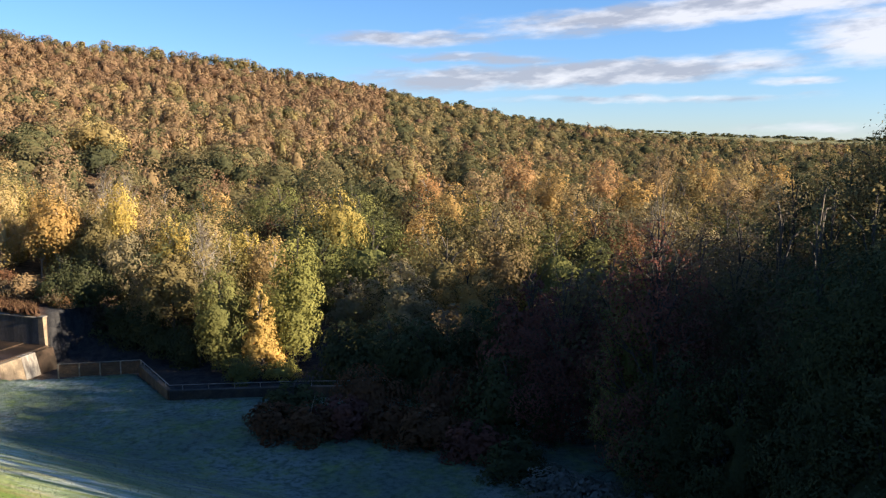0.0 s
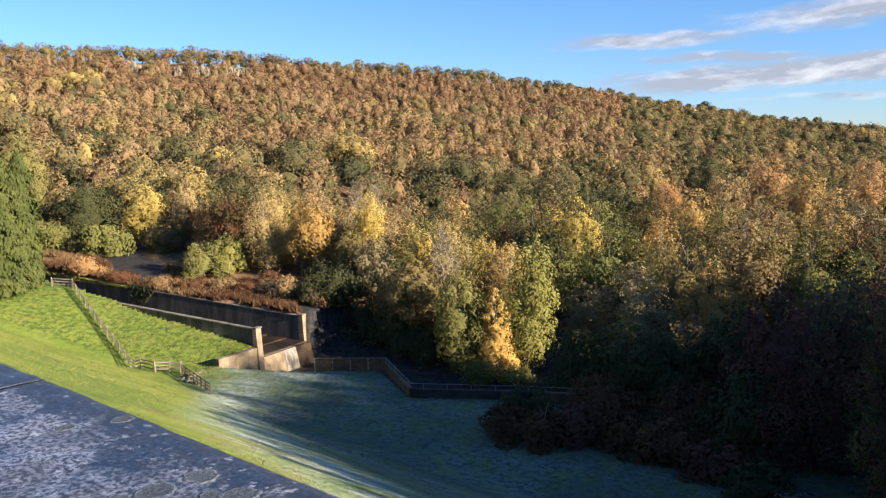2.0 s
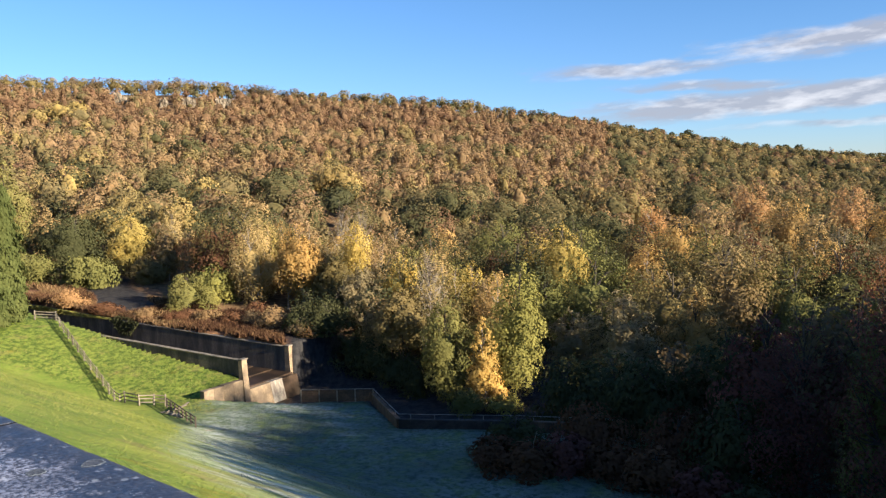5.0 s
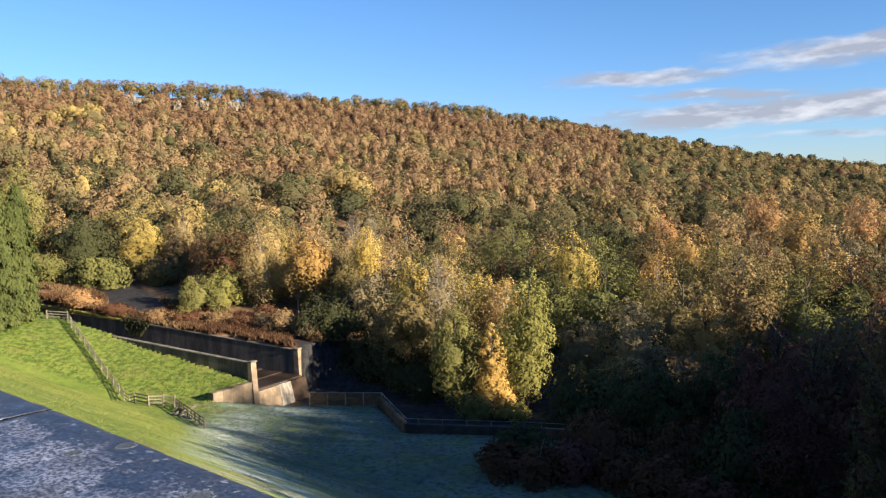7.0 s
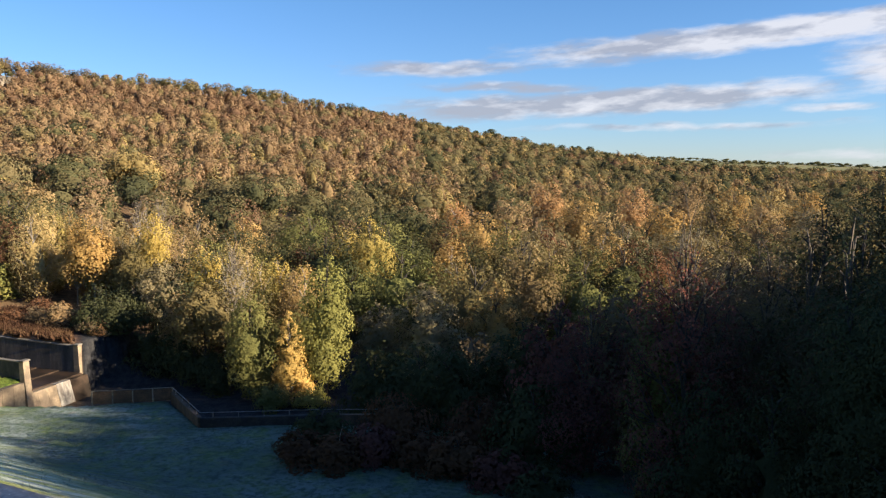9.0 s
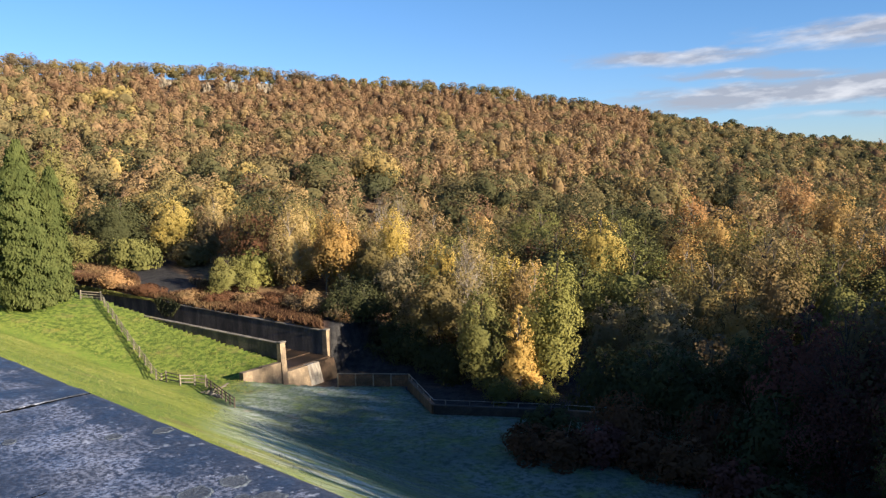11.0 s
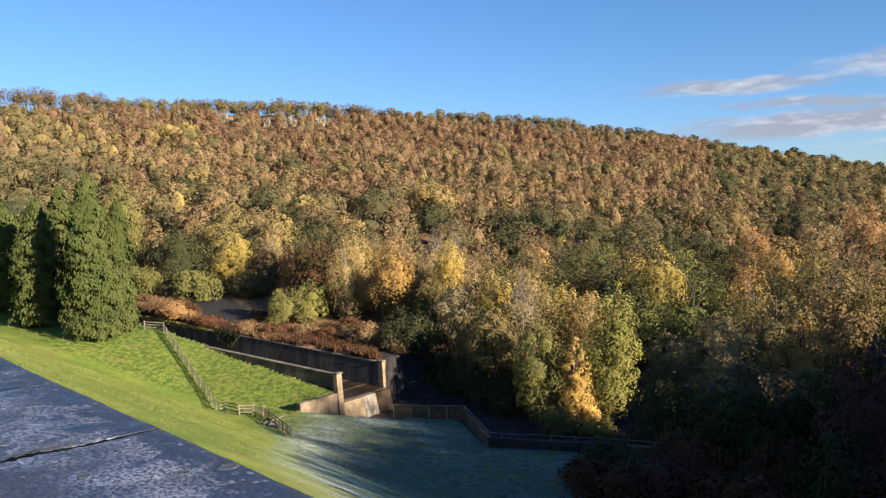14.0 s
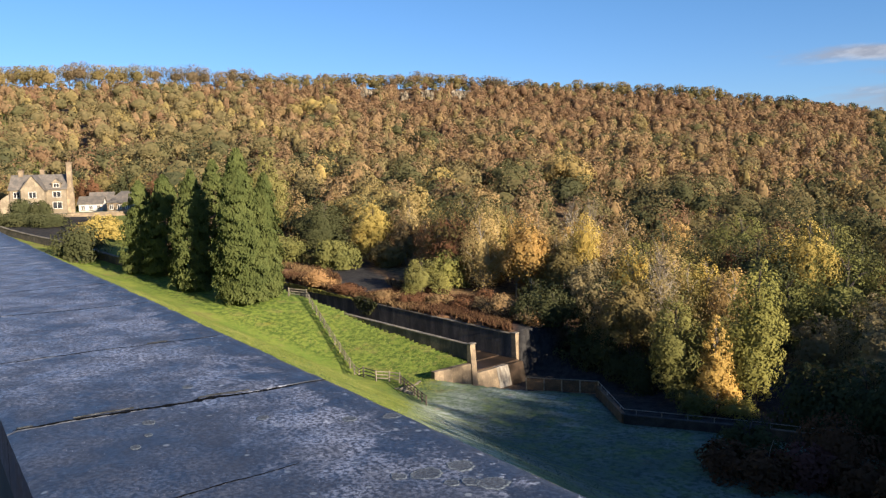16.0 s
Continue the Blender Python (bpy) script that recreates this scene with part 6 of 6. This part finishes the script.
def build_house():
    hx, hy = spot(-57.15, 236)
    hz = -5.3
    h = thing("stone_house", "gabled sandstone house with stone roof and tall chimney", "house", hx, hy, hz, 57.1 - 14)
    # main range, local x to the right seen from the dam, local -y towards it
    part("wall", box(-7.2, 0, -2.5, 6.2, 7.5, 5.2), M_HOUSE, h)
    part("gable_wall", prism([(0, 5.2), (7.5, 5.2), (3.75, 8.6)], -7.2, 6.2, "x"), M_HOUSE, h)
    roof(h, -7.2, 6.2, 0, 7.5, 5.2, 8.65, "x")
    part("wing_wall", box(-3.9, -2.6, -2.5, 1.6, 0.0, 5.0), M_HOUSE, h)
    part("gable_wall", prism([(-3.9, 5.0), (1.6, 5.0), (-1.15, 8.5)], -2.6, 3.4), M_HOUSE, h)
    roof(h, -3.9, 1.6, -2.6, 3.4, 5.0, 8.55, "y")
    part("dormer_wall", box(2.9, -0.05, 5.0, 5.1, 3.0, 6.6), M_HOUSE, h)
    part("gable_wall", prism([(2.9, 6.6), (5.1, 6.6), (4.0, 7.6)], -0.05, 3.2), M_HOUSE, h)
    roof(h, 2.9, 5.1, -0.05, 3.2, 6.6, 7.65, "y", 0.2)
    part("lean_to", prism([(-9.8, -2.5), (-7.21, -2.5), (-7.21, 4.2), (-9.8, 2.4)], 0.6, 6.0), M_HOUSE, h)
    for x, y, z, w, hh in ((-1.15, -2.6, 3.6, 1.7, 1.5), (-1.15, -2.6, 0.8, 2.0, 1.7), (4.0, 0, 3.6, 1.9, 1.4), (4.0, 0, 0.8, 2.2, 1.7), (4.0, -0.05, 5.9, 1.4, 0.9), (-5.6, 0, 3.6, 1.4, 1.4)):
        window(h, x, y, z, w, hh)
    for y, z in ((2.2, 3.5), (5.0, 3.5), (2.2, 0.9)):
        window(h, 6.2, y, z, 1.3, 1.4, "x+")
    chimney(h, 7.0, 1.4, -2.5, 11.6, 1.15)
    chimney(h, -5.2, 3.75, 6.5, 9.7, 1.1)
    chimney(h, -0.4, 5.2, 6.0, 9.8, 1.0)


def outbuilding(a, d, w, dep, eave, ridge, mat, label, turn=14, hip=False):
    x, y = spot(a, d)
    g = thing("outbuilding", label, "shed", x, y, -6.9, -a - turn, group="outbuildings by the house")
    part("wall", box(-w / 2, 0, -3, w / 2, dep, eave), mat, g)
    if hip:
        bm = bmesh.new()
        o = 0.35
        e = [bm.verts.new(p) for p in ((-w / 2 - o, -o, eave - 0.1), (w / 2 + o, -o, eave - 0.1), (w / 2 + o, dep + o, eave - 0.1), (-w / 2 - o, dep + o, eave - 0.1))]
        r = [bm.verts.new(p) for p in ((-w / 2 + dep * 0.42, dep / 2, ridge), (w / 2 - dep * 0.42, dep / 2, ridge))]
        for f in ((e[0], e[1], r[1], r[0]), (e[1], e[2], r[1]), (e[2], e[3], r[0], r[1]), (e[3], e[0], r[0]), (e[3], e[2], e[1], e[0])):
            bm.faces.new(f)
        bmesh.ops.recalc_face_normals(bm, faces=bm.faces)
        part("roof", bm, M_SLATE, g)
    else:
        part("gable_wall", prism([(0, eave), (dep, eave), (dep / 2, ridge)], -w / 2, w / 2, "x"), mat, g)
        roof(g, -w / 2, w / 2, 0, dep, eave, ridge, "x")
    for k in range(int(w // 2)):
        window(g, -w / 2 + 1.1 + 2 * k, 0, eave * 0.55, 0.9, 1.1)


build_house()
outbuilding(-54.3, 240, 6.0, 4.5, 2.5, 4.2, M_WHITE, "white painted outbuilding with slate roof")
outbuilding(-52.3, 231, 8.6, 7.0, 2.7, 5.6, M_SANDST, "sandstone outbuilding with hipped stone roof", hip=True)
outbuilding(-53.7, 246, 6.0, 5.0, 3.0, 5.2, M_HOUSE, "small stone outbuilding behind a white one")


def garden_wall(line):
    pts = [spot(*q) for q in line]
    root = thing("wall_garden", "low dark drystone wall with flat copings", "wall", *pts[0], 0, kind="structure")
    for p, q in zip(pts[:-1], pts[1:]):
        n = max(1, round(math.hypot(q[0] - p[0], q[1] - p[1]) / 3))
        for k in range(n):
            ends = []
            for t in (k / n, (k + 1) / n - 0.0005):
                x, y = p[0] + (q[0] - p[0]) * t, p[1] + (q[1] - p[1]) * t
                ends.append(Vector((x - pts[0][0], y - pts[0][1], height(x, y))))
            up = Vector((0, 0, 1))
            part("wall_bay", bar(ends[0] + up * 0.35, ends[1] + up * 0.35, 0.5, 1.7), M_DARKST, root)
            part("coping", bar(ends[0] + up * 1.27, ends[1] + up * 1.27, 0.62, 0.13), M_CAP, root)


garden_wall([(-62.5, 184), (-59.5, 182), (-56.5, 164), (-54.7, 153), (-52.9, 142), (-51.6, 138)])


def terrace_wall(a0, a1, d, foot, top):
    """A buff retaining wall in stone courses below the outbuildings."""
    (x0, y0), (x1, y1) = spot(a0, d), spot(a1, d)
    root = thing("wall_terrace", "buff stone terrace wall below the outbuildings", "wall", x0, y0, 0, kind="structure")
    rngw = np.random.default_rng(17)
    for c in range(5):
        z = foot + (top - foot) * (c + 0.5) / 5
        k = 0
        while k < 9:
            t0, t1 = (k + 0.5 * (c % 2)) / 10 + 0.001, min(1.0, (k + 1 + 0.5 * (c % 2)) / 10 - 0.001)
            lift = Vector((0, rngw.uniform(-0.04, 0.04), z))
            part("stone_course", bar(Vector(((x1 - x0) * t0, (y1 - y0) * t0, 0)) + lift, Vector(((x1 - x0) * t1, (y1 - y0) * t1, 0)) + lift, 0.5, (top - foot) / 5 - 0.02), M_SANDST, root)
            k += 1
    part("coping", bar((0, 0, top + 0.08), (x1 - x0, y1 - y0, top + 0.08), 0.66, 0.15), M_CAP, root)


terrace_wall(-56.6, -51.9, 222, -9.2, -6.3)
# garden shrubs and hedges; the low dark row by the drive stands in for shade
for a, d, h, w, mat, nm, lab in ((-58.3, 224, 4.3, 5.6, "dark", "hedge", "clipped dark green hedge below the house"), (-57.1, 222, 3.8, 5.2, "dark", "hedge", "clipped dark green hedge below the house"), (-55.3, 146, 6.4, 8.5, "dark", "shrub", "dark green garden shrub by the wall"), (-53.7, 168, 4.8, 9.0, "yellow", "shrub", "bright yellow autumn shrub by the wall"), (-54.6, 190, 3.6, 9.0, "tan", "shrub", "tan-brown garden shrubs below the house"), (-59.6, 200, 2.6, 9.0, "dark", "shrub", "dark low shrubs standing in for the shadowed slope by the drive"), (-58.0, 196, 2.6, 9.0, "dark", "shrub", "dark low shrubs standing in for the shadowed slope by the drive"), (-56.8, 190, 2.4, 8.0, "dark", "shrub", "dark low shrubs standing in for the shadowed slope by the drive")):
    x, y = spot(a, d)
    plant(nm, lab, "shrub", x, y, h, w, "bush", mat, 90, 3600, 0.33, clear=0.02, z=-7.0 if nm == "hedge" else None)

for k, (a, d, h, mat) in enumerate(((-55.4, 258, 10, "olive"), (-54.3, 254, 9, "rust"), (-53.2, 256, 10, "olive"), (-52.0, 250, 9, "dark"), (-51.0, 246, 9, "olive"), (-50.2, 236, 9, "rust"), (-59.5, 258, 9, "olive"), (-60.8, 256, 9, "dark"))):
    x, y = spot(a, d)
    plant("garden_tree", f"{WORDS[mat]} tree behind the house and outbuildings", "tree", x, y, h, 8.5, "round", mat, k % 4, 2800, 0.40, group="trees behind the house", clear=0.03)

# ---- heath: rusty bushes, dry stems ----
HEATH_WORDS = {"orange": "bright orange", "reed": "dry straw-coloured", "rust": "rust-red", "dusk": "dull brown", "tan": "tan"}
for k, (a, d, h, w, mat) in enumerate(((-40.0, 126, 2.4, 5.0, "orange"), (-25.4, 101, 2.2, 4.0, "dusk"), (-27.3, 106, 2.9, 4.6, "tan"), (-24.8, 100, 1.7, 3.2, "orange"), (-26.4, 104, 1.8, 3.4, "rust"), (-28.6, 109, 2.0, 3.8, "dusk"), (-29.8, 110, 1.6, 4.2, "rust"), (-31.5, 113, 1.4, 4.0, "reed"), (-33.5, 114, 1.2, 4.0, "rust"), (-35.5, 117, 1.3, 4.5, "reed"), (-38.0, 121, 1.2, 5.0, "rust"), (-41.5, 128, 1.4, 5.0, "dusk"), (-43, 133, 1.8, 5, "rust"), (-28.3, 113, 2.4, 4.0, "rust"))):
    x, y = spot(a, d)
    plant("heath_bush", f"{HEATH_WORDS[mat]} bush on the heath above the spillway", "bush", x, y, h, w, "bush", mat, 95 + k % 2, 2200, 0.18, group="heath bushes", clear=0.02)
# bracken and brambles on the terrace's edge
for k, (a, d, h, w, mat) in enumerate(((-12.2, 58.5, 2.2, 4.5, "rust"), (-9.6, 57, 2.4, 4.5, "rust"), (-7.0, 58, 2.6, 5.0, "purple"), (-4.0, 57, 2.6, 5.0, "rust"), (-1.0, 55, 2.8, 5.0, "rust"), (2.2, 53, 2.4, 5.0, "purple"), (5.0, 50, 2.4, 4.5, "dark"), (8.0, 47.5, 1.6, 4.5, "rimed"), (11.0, 46, 1.5, 4.5, "rimed"), (14.0, 45, 1.6, 4.0, "rimed"), (17.0, 44, 2.4, 4.5, "dark"), (-10.8, 62, 2.6, 5.0, "dark"), (-5.5, 63, 3.4, 6.0, "rust"), (0.5, 60, 4.0, 6.0, "rust"), (20.0, 42, 2.6, 5, "dark"), (23, 40, 2.6, 5, "dark"))):
    x, y = spot(a, d)
    plant("bramble_bush", f"{WORDS.get(mat, mat)} bramble and bracken clump at the terrace's shaded edge", "bush", x, y, h, w, "bush", mat, 97 + k % 2, 2400, 0.22, group="bramble clumps", clear=0.02)


# ---- tufts of grass ----
def tufts(name, label, mat, frosted, count, seed):
    rng = np.random.default_rng(seed)
    a, d = rng.uniform(-52, 14, count * 3), 14 + 92 * rng.uniform(0, 1, count * 3) ** 0.75
    x, y = np.sin(np.radians(a)) * d, np.cos(np.radians(a)) * d
    z, lawn, frost, _, _ = land(x, y)
    white = rime(x, y)
    ok = (lawn > 0.6) & (((frost > 0.35) | (white > 0.2)) == frosted) & (x * DN[0] + y * DN[1] > 1.6)
    x, y, z, white = x[ok][:count], y[ok][:count], z[ok][:count], white[ok][:count]
    m = len(x)
    sc = np.clip(np.hypot(x, y) / 60, 0.3, 1.0) * (0.6 if frosted else 0.7 + 0.5 * rough(x, y, z))
    base = np.stack([x, y, z - 0.03], 1)
    tri, tint = [], []
    patchy = 0.5 + 0.5 * lump(x, y, 4, 2.0)
    for b in range(4):
        ang = rng.uniform(0, 6.28, m)
        side = np.stack([np.cos(ang), np.sin(ang), np.zeros(m)], 1)
        tip = base + np.stack([np.sin(ang) * 0.12, np.cos(ang) * 0.12, rng.uniform(0.06, 0.15, m) * sc], 1) + rng.normal(0, 0.04, (m, 3))
        root = base + rng.normal(0, 0.07, (m, 3)) * (1, 1, 0)
        tri.append(np.stack([root - side * 0.035 * sc[:, None], root + side * 0.035 * sc[:, None], tip], 1))
        tone = np.clip(patchy * 0.6 + rng.uniform(0, 0.45, m), 0, 1)
        tint.append(0.7 * tone * (1 - white) + white * rng.uniform(0.5, 0.95, m) if frosted else tone)
    v = np.concatenate(tri).reshape(-1, 3)
    me = quick_mesh(name, v, np.arange(len(v)).reshape(-1, 3), mat)
    me.attributes.new("tint", "FLOAT", "FACE").data.foreach_set("value", np.concatenate(tint).astype(np.float32))
    tagged(new(name, me), label, "grass", kind="stuff")


tufts("grass_tufts", "sunlit uneven grass tufts on the dam slope and bank", M_TUFT, False, 16000, 4)
tufts("frosted_tufts", "frosted grass tufts toned dark for shade on the terrace", M_FTUFT, True, 6000, 6)


def heath_scrub(count, seed):
    rng = np.random.default_rng(seed)
    a, d = rng.uniform(-47, -24, count * 4), rng.uniform(96, 150, count * 4)
    x, y = np.sin(np.radians(a)) * d, np.cos(np.radians(a)) * d
    z, _, _, heath, _ = land(x, y)
    keep = (heath > 0.6) & (lump(x, y, 5, 3.0) > -0.55) & (bare(x, y) < 0.3)
    x, y, z = x[keep][:count], y[keep][:count], z[keep][:count]
    m = len(x)
    tone = np.clip(np.interp(np.degrees(np.arctan2(x, y)), [-46, -36, -31, -26], [0.6, 0.58, 0.4, 0.28]) + 0.28 * lump(x, y, 6, 5.0) + rng.normal(0, 0.14, m), 0, 1)
    tri, tint = [], []
    for b in range(6):
        ang = rng.uniform(0, 6.28, m)
        side = np.stack([np.cos(ang), np.sin(ang), np.zeros(m)], 1) * rng.uniform(0.05, 0.16, m)[:, None]
        root = np.stack([x, y, z - 0.05], 1) + rng.normal(0, 0.16, (m, 3)) * (1, 1, 0)
        tip = root + np.stack([rng.normal(0, 0.2, m), rng.normal(0, 0.2, m), rng.uniform(0.25, 0.75, m)], 1)
        tri.append(np.stack([root - side, root + side, tip], 1))
        tint.append(np.clip(tone + rng.normal(0, 0.1, m), 0, 1))
    v = np.concatenate(tri).reshape(-1, 3)
    me = quick_mesh("heath_scrub", v, np.arange(len(v)).reshape(-1, 3), M_HEATH)
    me.attributes.new("tint", "FLOAT", "FACE").data.foreach_set("value", np.concatenate(tint).astype(np.float32))
    tagged(new("heath_scrub", me), "rusty bracken and straw-coloured stems above the spillway", "undergrowth", kind="stuff")


heath_scrub(9000, 12)
